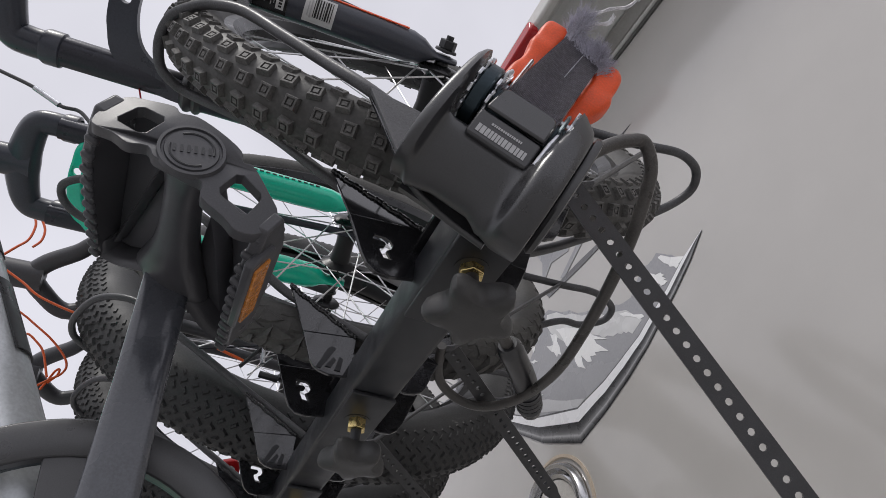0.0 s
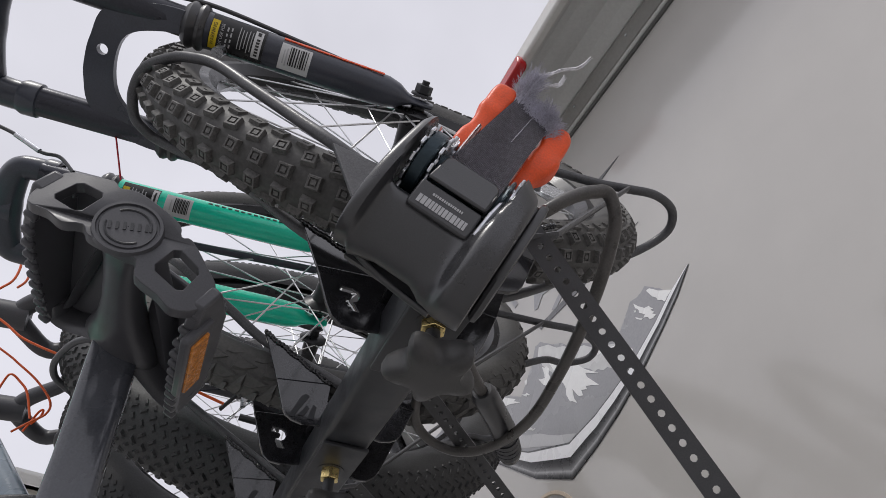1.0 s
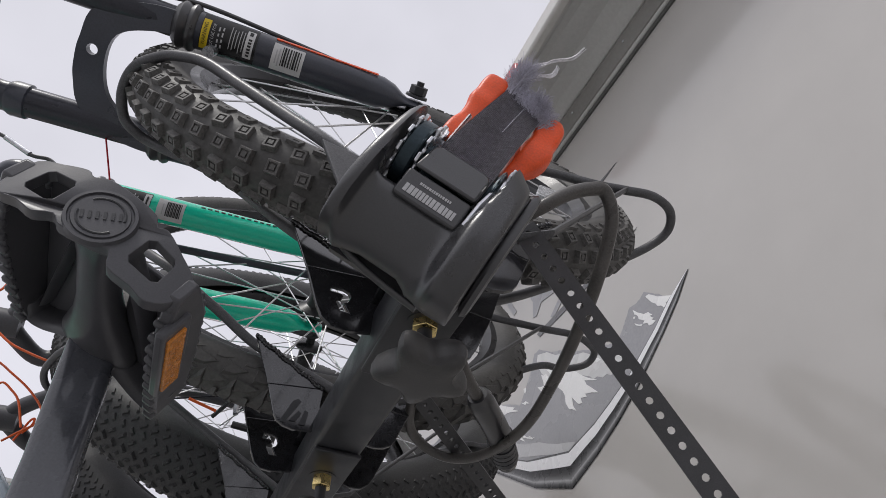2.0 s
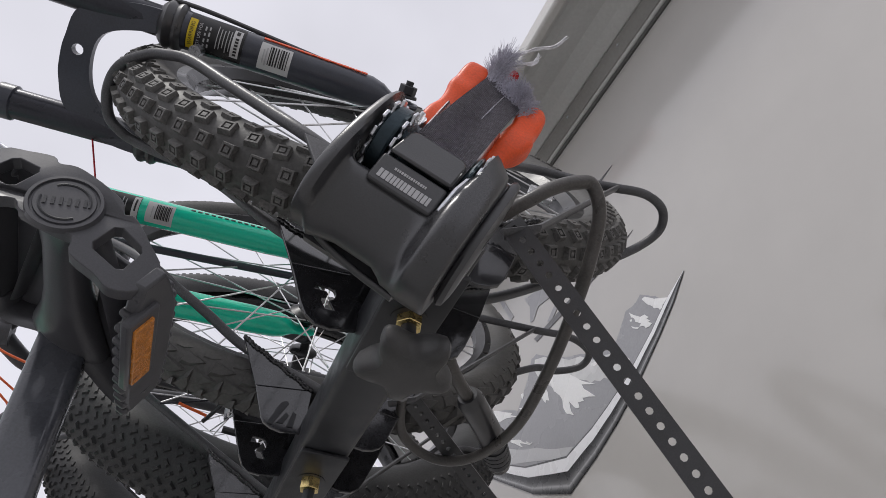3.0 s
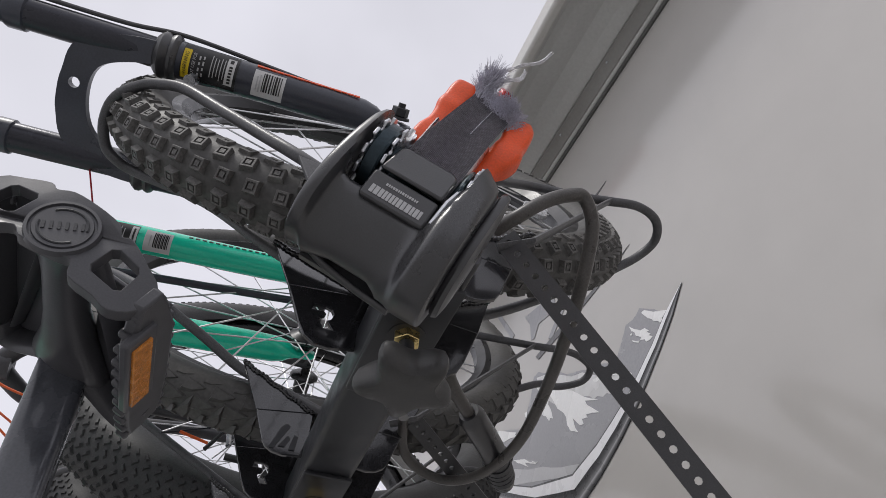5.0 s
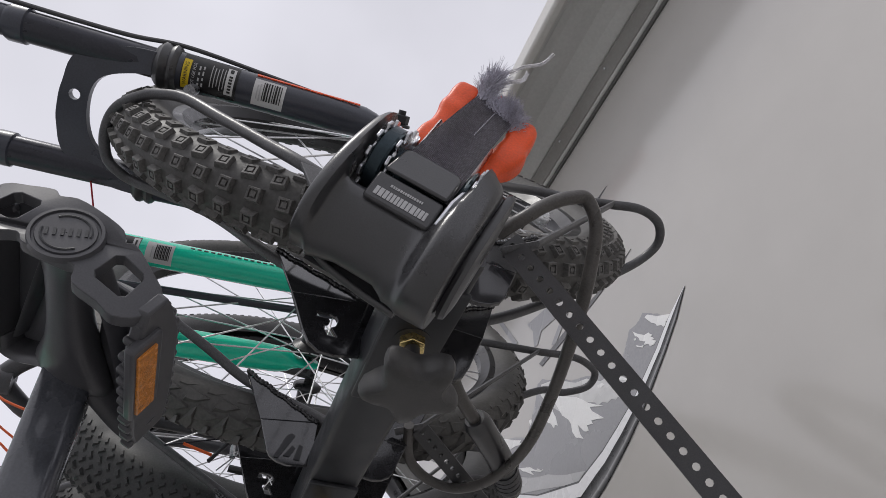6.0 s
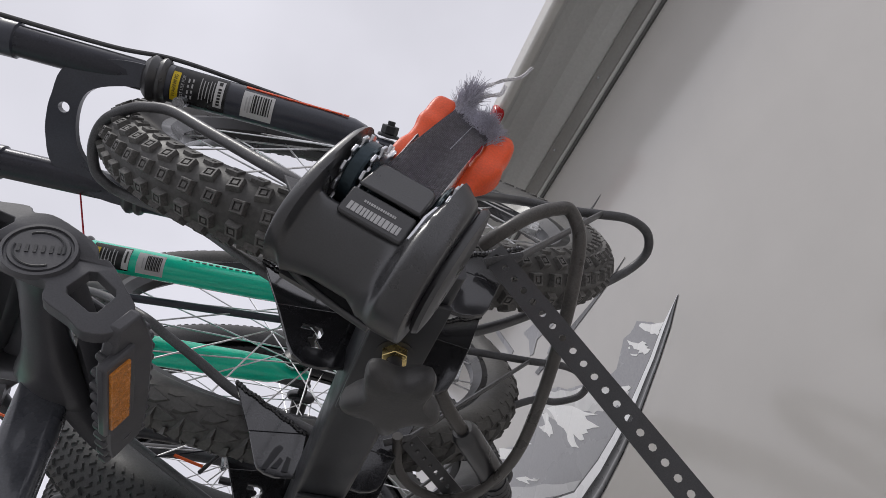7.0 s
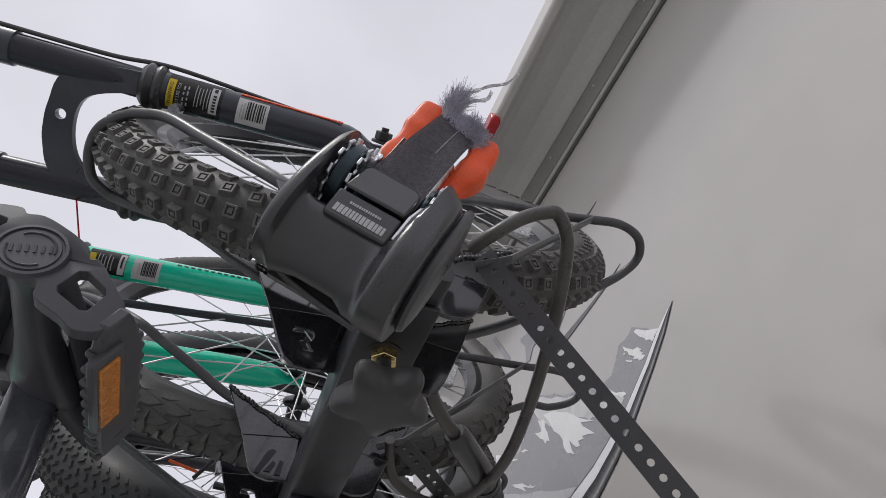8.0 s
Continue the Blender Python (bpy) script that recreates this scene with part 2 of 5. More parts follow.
def box(bm, m, sx, sy, sz):
    """A box of full sizes round the frame m's origin."""
    h = [(-1, -1), (1, -1), (1, 1), (-1, 1)]
    return slab(bm, [(a * sx / 2, b * sy / 2) for a, b in h], sz, m @ Matrix.Translation((0, 0, -sz / 2)))


def arc(cx, cy, r, a0, a1, n=8):
    return [(cx + r * math.cos(radians(a0 + (a1 - a0) * i / n)), cy + r * math.sin(radians(a0 + (a1 - a0) * i / n))) for i in range(n + 1)]


def rounded(w, h, r, n=4):
    out = []
    for cx, cy, a in ((w / 2 - r, h / 2 - r, 0), (-w / 2 + r, h / 2 - r, 90), (-w / 2 + r, -h / 2 + r, 180), (w / 2 - r, -h / 2 + r, 270)):
        out += arc(cx, cy, r, a, a + 90, n)
    return out


def revolve(bm, prof, m, seg=48, closed=False, span=360):
    """Turn a profile of (radius, height) round the frame's z axis."""
    full = abs(span - 360) < 1e-6
    cols = []
    for k in range(seg if full else seg + 1):
        a = radians(span * k / seg)
        cols.append([bm.verts.new(m @ Vector((r * math.cos(a), r * math.sin(a), h))) for r, h in prof])
    n = len(cols)
    for k in range(n if full else n - 1):
        a, b = cols[k], cols[(k + 1) % n]
        for i in range(len(prof) if closed else len(prof) - 1):
            j = (i + 1) % len(prof)
            bm.faces.new((a[i], b[i], b[j], a[j]))
    return cols


# ---------------------------------------------------------------- ground and distance
def flat_sheet(name, size, z, material):
    bm = bmesh.new()
    bm.faces.new([bm.verts.new((x, y, z)) for x, y in ((-size, -size), (size, -size), (size, size), (-size, size))])
    return part(name, bm, material)


tagged(flat_sheet("ground", 900, 0.0, GRAVEL), "pale gravel ground reaching to the horizon", "ground", kind="structure")


def neighbour_building():
    shed = thing("storage_building", (-2.6, 6.2, 0.0), "cream flat-roofed building beyond the bikes", "building")
    m = axes((-2.6, 6.2, 0.0), (0.98, 0.2, 0), (-0.2, 0.98, 0), (0, 0, 1))
    bm = bmesh.new()
    box(bm, m @ Matrix.Translation((0, 1.5, 1.85)), 6.4, 3.0, 3.7)
    part("wall", bm, SIDING, shed, smooth=False)
    for z, h, d in ((3.93, 0.10, 0.10), (3.55, 0.03, 0.02), (3.05, 0.03, 0.02), (2.55, 0.03, 0.02), (2.05, 0.03, 0.02)):
        bm = bmesh.new()
        box(bm, m @ Matrix.Translation((0, -d / 2, z - 0.18)), 6.44, d, h)
        part("ledge", bm, TRIM_LIGHT, shed, smooth=False, bevel=0.005)
    bm = bmesh.new()
    box(bm, m @ Matrix.Translation((0, 1.5, 3.76)), 6.6, 3.2, 0.12)
    part("roof", bm, TRIM, shed, smooth=False)
    for k in range(9):
        bm = bmesh.new()
        box(bm, m @ Matrix.Translation((-3.0 + 0.75 * k, -0.012, 1.85)), 0.03, 0.02, 3.6)
        part("panel_rib", bm, TRIM_LIGHT, shed, smooth=False)
    return shed


neighbour_building()

# ---------------------------------------------------------------- the trailer
RV_O = Vector((0.8352, 0.6014, 0.0))
RV_S = Vector((-0.02269, 0.99974, 0))
RV_M = axes(RV_O, RV_S, (-0.02617, -0.00059, 0.99966), (-0.99940, -0.02268, -0.02618))      # x along the wall, y up the slightly overhanging wall, z out of it
trailer = thing("travel_trailer", (0.9, 0.6, 0.0), "white fibreglass travel trailer with grey mountain graphics on its rear wall", "trailer")


def rv_plate(bm, outline, lift, thick=0.0012, slot=0):
    return slab(bm, outline, thick, RV_M @ Matrix.Translation((0, 0, lift)), slot)


def build_trailer():
    bm = bmesh.new()
    slab(bm, [(-1.35, 0.0), (1.43, 0.0), (1.43, 3.126), (-1.35, 3.126)], -2.4, RV_M)
    part("rear_wall", bm, GELCOAT, trailer, "glossy off-white gelcoat wall")
    prof = [("seam_strip", SEAL, [(0.0, 3.0400), (0.005, 3.0400), (0.008, 3.0430), (0.008, 3.0505), (0.0, 3.0505)]),
            ("trim_bead", TRIM, [(0.0, 3.0515), (0.010, 3.0515), (0.014, 3.0550), (0.014, 3.0620), (0.0, 3.0660)]),
            ("fascia", TRIM_DARK, [(0.0, 3.0670), (0.012, 3.0670), (0.015, 3.0690), (0.030, 3.1060), (0.030, 3.1200), (0.0, 3.1260)]),
            ("roof_cap", TRIM, [(0.0, 3.1280), (0.031, 3.1215), (0.060, 3.1440), (0.095, 3.1620), (0.130, 3.1580), (0.160, 3.1580), (0.184, 3.1490), (0.199, 3.1300), (0.199, 3.2020), (0.0, 3.2160)]),
            ("gutter_rail", TRIM_LIGHT, [(0.2005, 3.1240), (0.206, 3.1160), (0.224, 3.1130), (0.231, 3.1200), (0.231, 3.1770), (0.215, 3.1970), (-2.4, 3.2860), (-2.4, 3.2180), (0.2005, 3.2040)])]
    for name, m, pts in prof:
        bm = bmesh.new()
        slab(bm, [(a, b) for a, b in pts], 2.84, RV_M @ axes((-1.38, 0, 0), (0, 0, 1), (0, 1, 0), (1, 0, 0)))
        bmesh.ops.recalc_face_normals(bm, faces=bm.faces)
        part(name, bm, m, trailer, smooth=False, bevel=0.004)
    for k in range(11):
        bm = bmesh.new()
        revolve(bm, [(0.0005, 0.0036), (0.003, 0.003), (0.0045, 0.0)], RV_M @ Matrix.Translation((-1.28 + 0.245 * k, 3.0940, 0.0255)), 10)
        part("screw_head", bm, STEEL, trailer)
    bm = bmesh.new()
    slab(bm, rounded(0.215, 0.050, 0.014, 4), 0.030, RV_M @ axes((0.240, 3.1130, 0.2140), (1, 0, 0), (0, 1, 0), (0, 0, 1)))
    part("marker_lamp", bm, REDLENS, trailer, "long red clearance lamp on the roof edge", bevel=0.006)
    # sweeping stripe: from its tip down to the corner and up again
    outer = [(0.0117, 2.3439), (0.0576, 2.3021), (0.1126, 2.2634), (0.2145, 2.1991), (0.2873, 2.1630), (0.3669, 2.1309), (0.4689, 2.0992), (0.6113, 2.1552), (0.7854, 2.2620), (1.1173, 2.4543)]
    inner = [(0.0128, 2.3449), (0.0746, 2.3132), (0.1264, 2.2802), (0.2282, 2.2262), (0.2964, 2.2012), (0.3629, 2.1798), (0.4655, 2.1591), (0.6292, 2.2118), (0.8078, 2.3079), (1.1154, 2.4866)]
    bm = bmesh.new()
    uv = bm.loops.layers.uv.new("UVMap")
    for lift in (0.0005, 0.0017):
        grid = [[(bm.verts.new(RV_M @ Vector((o[0] + (i[0] - o[0]) * f, o[1] + (i[1] - o[1]) * f, lift))), k / 9, f / 1.36) for f in (0.0, 0.34, 0.68, 1.02, 1.36)] for k, (o, i) in enumerate(zip(outer, inner))]
        for p, q in zip(grid, grid[1:]):
            for k in range(4):
                cs = (p[k], q[k], q[k + 1], p[k + 1])
                f = bm.faces.new([c[0] for c in cs])
                for lp, c in zip(f.loops, cs):
                    lp[uv].uv = (c[1], c[2])
    bmesh.ops.recalc_face_normals(bm, faces=bm.faces)
    part("stripe", bm, VINYL_FADE, trailer, "printed stripe fading from black to white", smooth=False)
    rng = random.Random(5)

    def jag(pts, amp, n=5):
        out = []
        for a, b in zip(pts, pts[1:]):
            for k in range(n):
                t = k / n
                out.append((a[0] + (b[0] - a[0]) * t + rng.uniform(-amp, amp), a[1] + (b[1] - a[1]) * t + rng.uniform(-amp, amp)))
        return out + [pts[-1]]
    base = [(1.1152, 2.4920), (0.8076, 2.3132), (0.6291, 2.2171), (0.4654, 2.1634), (0.3628, 2.1851), (0.2961, 2.2063), (0.2282, 2.2302), (0.1263, 2.2852), (0.0745, 2.3172)]
    ridge = [(0.0745, 2.3172), (0.0989, 2.3490), (0.1121, 2.3618), (0.1348, 2.3808), (0.1511, 2.3739), (0.1657, 2.3716), (0.1843, 2.3752), (0.1925, 2.3693), (0.2117, 2.3503), (0.2328, 2.3314), (0.2706, 2.3367), (0.2999, 2.3550), (0.3293, 2.3609), (0.3604, 2.3797)]
    ridge += [(0.3921, 2.3942), (0.4138, 2.4051), (0.4445, 2.4331), (0.4799, 2.4512), (0.5323, 2.4905), (0.5556, 2.4916), (0.5841, 2.4485), (0.6150, 2.4163), (0.6479, 2.3887), (0.7070, 2.4243), (0.8245, 2.4728), (0.9832, 2.5501), (1.1124, 2.5401)]
    bm = bmesh.new()
    rv_plate(bm, jag(ridge, 0.0010, 3) + base[:-1], 0.0004, 0.0004)
    part("mountain_graphic", bm, VINYL_MID, trailer, smooth=False)
    foot = [(0.7934, 2.3367), (0.7547, 2.3342), (0.6973, 2.3067), (0.6416, 2.2771), (0.5757, 2.2527), (0.5415, 2.2335), (0.5018, 2.2144), (0.4672, 2.2018), (0.4345, 2.1886), (0.4695, 2.1781), (0.6000, 2.2290), (0.7925, 2.3001)]
    snow_field = [(0.5406, 2.4794), (0.4978, 2.4612), (0.4646, 2.4315), (0.4371, 2.4193), (0.4003, 2.3895), (0.3584, 2.3727), (0.3138, 2.3351), (0.2849, 2.3275), (0.2534, 2.3120), (0.2151, 2.2633), (0.2503, 2.2497), (0.2601, 2.2612), (0.2677, 2.2614), (0.2732, 2.2690), (0.2816, 2.2668), (0.2944, 2.2772), (0.3085, 2.2768), (0.3255, 2.2897), (0.3398, 2.2907), (0.3492, 2.3036), (0.3809, 2.3253), (0.3970, 2.3040), (0.4588, 2.3390), (0.4998, 2.3820), (0.5324, 2.4179), (0.5504, 2.4549)]
    for name, m, p in (("foothill_graphic", VINYL_PALE, foot), ("snow_field_graphic", VINYL_SNOW, snow_field)):
        bm = bmesh.new()
        rv_plate(bm, p, 0.0009, 0.0003)
        part(name, bm, m, trailer, smooth=False)
    # ragged white snow: the main peak, its flank, the lower slopes, the small peak's caps
    peaks = [
        [(0.5092, 2.4144), (0.4668, 2.3957), (0.4080, 2.3555), (0.3770, 2.3230), (0.3611, 2.3076), (0.3239, 2.2800), (0.3515, 2.2945), (0.3703, 2.3054), (0.3649, 2.2918), (0.3308, 2.2536), (0.3545, 2.2654), (0.3757, 2.2742), (0.3716, 2.2647), (0.3931, 2.2735), (0.3901, 2.2588), (0.4059, 2.2657), (0.4177, 2.2824), (0.4242, 2.2935), (0.4230, 2.2689), (0.4154, 2.2533), (0.4288, 2.2631), (0.4406, 2.2708), (0.4501, 2.2909), (0.4487, 2.3084), (0.4547, 2.3242), (0.4762, 2.3489), (0.4828, 2.3656), (0.4929, 2.3912)],
        [(0.5353, 2.4162), (0.5236, 2.4076), (0.5133, 2.4066), (0.5056, 2.3920), (0.5102, 2.3813), (0.5035, 2.3627), (0.5009, 2.3371), (0.5120, 2.3448), (0.5180, 2.3400), (0.5298, 2.3594), (0.5390, 2.3662), (0.5473, 2.3791), (0.5581, 2.3936), (0.5411, 2.3840), (0.5286, 2.3802), (0.5288, 2.3937)],
        [(0.6395, 2.3923), (0.6261, 2.3851), (0.6175, 2.3856), (0.6004, 2.3697), (0.6159, 2.3780), (0.6218, 2.3761)],
        [(0.6224, 2.4240), (0.6111, 2.4207), (0.6097, 2.4133), (0.6172, 2.4060), (0.6216, 2.4135)],
        [(0.6185, 2.2896), (0.6043, 2.2781), (0.5918, 2.2737), (0.6050, 2.2738), (0.6197, 2.2823)],
        [(0.7687, 2.4546), (0.7084, 2.4166), (0.6741, 2.3964), (0.6837, 2.3950), (0.6536, 2.3755), (0.6792, 2.3860), (0.7023, 2.3967), (0.7427, 2.4064), (0.7731, 2.4258)],
        [(0.7045, 2.3334), (0.6737, 2.3197), (0.6519, 2.3105), (0.6299, 2.2921), (0.5929, 2.2711), (0.6256, 2.2856), (0.6510, 2.3010), (0.6376, 2.2825), (0.6678, 2.3046), (0.6888, 2.3195)],
        [(0.2760, 2.3159), (0.2545, 2.3082), (0.2337, 2.2877), (0.2115, 2.2752), (0.2069, 2.2666), (0.2212, 2.2671), (0.2291, 2.2777), (0.2475, 2.2921), (0.2643, 2.3011)],
        [(0.3289, 2.3338), (0.3094, 2.3278), (0.3033, 2.3195), (0.3157, 2.3196), (0.3247, 2.3251)],
        [(0.1326, 2.3669), (0.1232, 2.3669), (0.1008, 2.3446), (0.0681, 2.3215), (0.0768, 2.3170), (0.0874, 2.3168), (0.0839, 2.3126), (0.0949, 2.3113), (0.0989, 2.3186), (0.1089, 2.3248), (0.1112, 2.3324), (0.1200, 2.3421)],
        [(0.1763, 2.3645), (0.1659, 2.3507), (0.1494, 2.3339), (0.1361, 2.3297), (0.1280, 2.3179), (0.1349, 2.3188), (0.1264, 2.3082), (0.1333, 2.3091), (0.1231, 2.2988), (0.1340, 2.2984), (0.1438, 2.3013), (0.1463, 2.3087), (0.1583, 2.3160), (0.1513, 2.3195), (0.1656, 2.3314), (0.1659, 2.3404), (0.1737, 2.3506)],
        [(0.1807, 2.3323), (0.1695, 2.3213), (0.1587, 2.3149), (0.1649, 2.3137), (0.1764, 2.3234)],
        [(0.1805, 2.3483), (0.1739, 2.3449), (0.1757, 2.3403), (0.1802, 2.3437)],
    ]
    for p in peaks:
        bm = bmesh.new()
        rv_plate(bm, jag(p + [p[0]], 0.0006, 3)[:-1], 0.0013, 0.0003)
        part("snow_graphic", bm, VINYL_WHITE, trailer, smooth=False)
    for p in ([(0.5557, 2.6944), (0.4241, 2.6605), (0.4042, 2.6386), (0.4125, 2.6045), (0.4946, 2.6227), (0.5247, 2.5953), (0.5420, 2.6021), (0.5341, 2.6518)],
              [(0.3233, 2.6303), (0.3521, 2.6133), (0.4627, 2.5488), (0.4458, 2.5372), (0.3356, 2.5968), (0.3069, 2.6187)], [(0.7102, 2.8232), (0.6923, 2.8211), (0.6210, 2.6811), (0.6389, 2.6779)]):
        bm = bmesh.new()
        rv_plate(bm, p, 0.0005)
        part("emblem_stroke", bm, VINYL_MID, trailer, smooth=False)
    for p in ([(0.1054, 2.7788), (0.1976, 2.7657), (0.4326, 2.7412), (0.4434, 2.7583), (0.1971, 2.7811)], [(0.1025, 2.5433), (0.1603, 2.5324), (0.2485, 2.5267), (0.3719, 2.5222), (0.5217, 2.5239), (0.5326, 2.5400), (0.3714, 2.5422), (0.2480, 2.5375), (0.1602, 2.5382)]):
        bm = bmesh.new()
        rv_plate(bm, p, 0.0005)
        part("pinstripe", bm, VINYL_DARK, trailer, smooth=False)
    # round rear lamp
    lm = RV_M @ Matrix.Translation((0.5792, 1.9721, 0.0))
    bm = bmesh.new()
    revolve(bm, [(0.135, 0.0), (0.135, 0.003), (0.128, 0.004), (0.126, 0.0)], lm, 56)
    part("lamp_gasket", bm, TAN, trailer)
    bm = bmesh.new()
    revolve(bm, [(0.118, 0.0), (0.117, 0.012), (0.110, 0.020), (0.102, 0.018), (0.098, 0.008), (0.09, 0.014), (0.082, 0.010)], lm, 56)
    bezel = part("rear_lamp", bm, CHROME, trailer, "round chrome-ringed rear lamp")
    bm = bmesh.new()
    revolve(bm, [(0.0005, 0.016), (0.05, 0.014), (0.08, 0.008), (0.0815, 0.002)], lm, 40)
    part("lens", bm, LENS, bezel)


build_trailer()

# ---------------------------------------------------------------- the rack
PITCH = 0.264
BAR_X, BAR_Y0, BAR_Z = 0.1455, 0.235, 1.8135      # crossbar: middle line, near end, mid height
BAR = 0.045
rack = thing("bike_rack", (0.147, 0.8, 0.0), "black powder-coated hanging bike rack with wheel trays", "bike rack")


def build_crossbar():
    bm = bmesh.new()
    m = axes((BAR_X, BAR_Y0, BAR_Z), (1, 0, 0), (0, 0, 1), (0, 1, 0))
    slab(bm, rounded(BAR, BAR, 0.005, 3), 1.75, m)
    bmesh.ops.recalc_face_normals(bm, faces=bm.faces)
    part("crossbar", bm, SATIN, rack, "square black crossbar tube")
    bm = bmesh.new()
    slab(bm, rounded(0.06, 0.06, 0.006, 3), 1.82, axes((BAR_X + 0.03, 1.12, 0), (1, 0, 0), (0, 1, 0), (0, 0, 1)))
    part("mast", bm, SATIN, rack, "square black upright mast")


def wing(near, side):
    """Outline of a tray wing in x and z, side -1 outwards, +1 towards the trailer: the lower plate and the flared upper triangle."""
    f = lambda x: 2 * BAR_X - x if side > 0 else x
    if near:
        low = [(0.0710, 1.858), (0.0830, 1.828), (0.0870, 1.822), (0.0940, 1.818), (0.104, 1.816), (0.1260, 1.819), (0.1270, 1.866)]
        tip = (0.0465, 1.9100)
    else:
        low = [(0.0630, 1.861), (0.0770, 1.826), (0.0830, 1.815), (0.0910, 1.809), (0.103, 1.808), (0.1260, 1.813), (0.1270, 1.868)]
        tip = (0.0430, 1.9180)
    low = [(f(x), z) for x, z in low]
    tri = [low[0], low[-1], (f(tip[0]), tip[1])]
    return low, tri


def plate_xz(bm, pts, y0, thick, flare=None):
    """A plate standing across the bar; flare moves each upper point along y."""
    lo, hi = [], []
    for x, z in pts:
        dy = flare(z) if flare else 0.0
        lo.append(bm.verts.new((x, y0 + dy, z)))
        hi.append(bm.verts.new((x, y0 + dy + thick, z)))
    bm.faces.new(lo)
    bm.faces.new(hi[::-1])
    for i in range(len(pts)):
        j = (i + 1) % len(pts)
        bm.faces.new((lo[i], hi[i], hi[j], lo[j]))


def letter_r(x, z, s):
    """Outline strokes of the tray's cut-out mark."""
    shape = [(-0.50, 0.50), (0.10, 0.50), (0.36, 0.42), (0.50, 0.20), (0.42, -0.02), (0.20, -0.14), (0.50, -0.50), (0.12, -0.50), (-0.12, -0.18), (-0.12, -0.03), (0.08, 0.03), (0.16, 0.16), (0.05, 0.27), (-0.50, 0.27)]
    return [(x + a * s * 0.80, z + b * s) for a, b in shape]


def build_tray(k, left_hoop, right_hoop):
    y = 0.31 + PITCH * k
    nut_z = 1.7745 if k == 0 else 1.7705
    bm = bmesh.new()
    box(bm, Matrix.Translation((BAR_X, y + 0.021, 1.8435)), 0.052, 0.086, 0.005)
    tray = part("tray", bm, GLOSS, rack, "gloss black folded steel wheel tray", bevel=0.001)
    for near in (True, False):
        y0 = y - 0.022 if near else y + 0.060
        flare = 0.0 if near else 0.014
        for side in (-1, 1):
            low, tri = wing(near, side)
            bm = bmesh.new()
            if side < 0 and not near:
                # plate with the mark cut through it: two halves round the hole
                hole = letter_r(0.0945, 1.8365, 0.0215)
                pts = low
                outer = pts
                lo_o = [bm.verts.new((x, y0, z)) for x, z in outer]
                hi_o = [bm.verts.new((x, y0 + 0.004, z)) for x, z in outer]
                lo_h = [bm.verts.new((x, y0, z)) for x, z in hole]
                hi_h = [bm.verts.new((x, y0 + 0.004, z)) for x, z in hole]
                es = []
                for ring in (lo_o, lo_h):
                    es += [bm.edges.new((ring[i], ring[(i + 1) % len(ring)])) for i in range(len(ring))]
                bmesh.ops.triangle_fill(bm, use_beauty=True, edges=es)
                es = []
                for ring in (hi_o, hi_h):
                    es += [bm.edges.new((ring[i], ring[(i + 1) % len(ring)])) for i in range(len(ring))]
                bmesh.ops.triangle_fill(bm, use_beauty=True, edges=es)
                for a, b in ((lo_o, hi_o), (lo_h, hi_h)):
                    for i in range(len(a)):
                        j = (i + 1) % len(a)
                        bm.faces.new((a[i], a[j], b[j], b[i]))
            else:
                plate_xz(bm, low, y0, 0.004)
            bmesh.ops.recalc_face_normals(bm, faces=bm.faces)
            # the lit coat copy goes on the outward near wing and the outward fins
            part("wing", bm, GLOSS_LIT if near and side < 0 else GLOSS, tray, smooth=False, bevel=0.0008)
            bm = bmesh.new()
            out = lambda z: flare * max(0.0, z - 1.868) / (tri[2][1] - 1.868)
            plate_xz(bm, tri, y0 + 0.0003, 0.0034, out)
            bmesh.ops.recalc_face_normals(bm, faces=bm.faces)
            part("wing_fin", bm, GLOSS_LIT if side < 0 else GLOSS, tray, smooth=False, bevel=0.0008)
            if near and side < 0:
                bm = bmesh.new()
                for pts in ([(-0.013, -0.013), (-0.008, -0.013), (0.004, 0.012), (0.0, 0.014), (-0.004, 0.011)], [(-0.004, -0.010), (0.002, -0.010), (0.006, -0.001), (0.003, 0.002)], [(0.006, -0.012), (0.012, -0.012), (0.013, 0.002), (0.009, 0.004)]):
                    slab(bm, pts, 0.0011, axes((0.103, y0 - 0.0001, 1.834), (1, 0, 0), (0, 0, 1), (0, -1, 0)))
                part("pressed_mark", bm, SATIN, tray, smooth=False)
            # weld bead along the wing's upper edge
            bm = bmesh.new()
            rng = random.Random(k * 10 + side + (5 if near else 0))
            a, b = Vector((tri[-1][0], y0 - 0.0006 * (side < 0) + flare, tri[-1][1] - 0.0012)), Vector((tri[1][0], y0 - 0.0006 * (side < 0), tri[1][1] - 0.0012))
            n = 84
            pts = [a.lerp(b, i / n) + Vector((rng.uniform(-0.0002, 0.0002), 0.0, 0.0006 + 0.0008 * math.sin(i * 0.31) + rng.uniform(-0.0002, 0.0002))) for i in range(n + 1)]
            sweep(bm, pts, [0.0018 + 0.0008 * abs(math.sin(i * 0.78 + 0.6 * math.sin(i * 0.17))) + rng.uniform(-0.0002, 0.0002) for i in range(n + 1)], 9)
            part("weld_bead", bm, GLOSS, tray)
    # paler grey fin plate in front of the end tray's near wing
    if k == 0:
        bm = bmesh.new()
        plate_xz(bm, [(0.0696, 1.8310), (0.0428, 1.8903), (0.1050, 1.8799), (0.118, 1.845)], 0.268, 0.0035)
        bmesh.ops.recalc_face_normals(bm, faces=bm.faces)
        part("end_fin", bm, WIRE, tray, "grey fin plate on the end tray", smooth=False, bevel=0.0008)
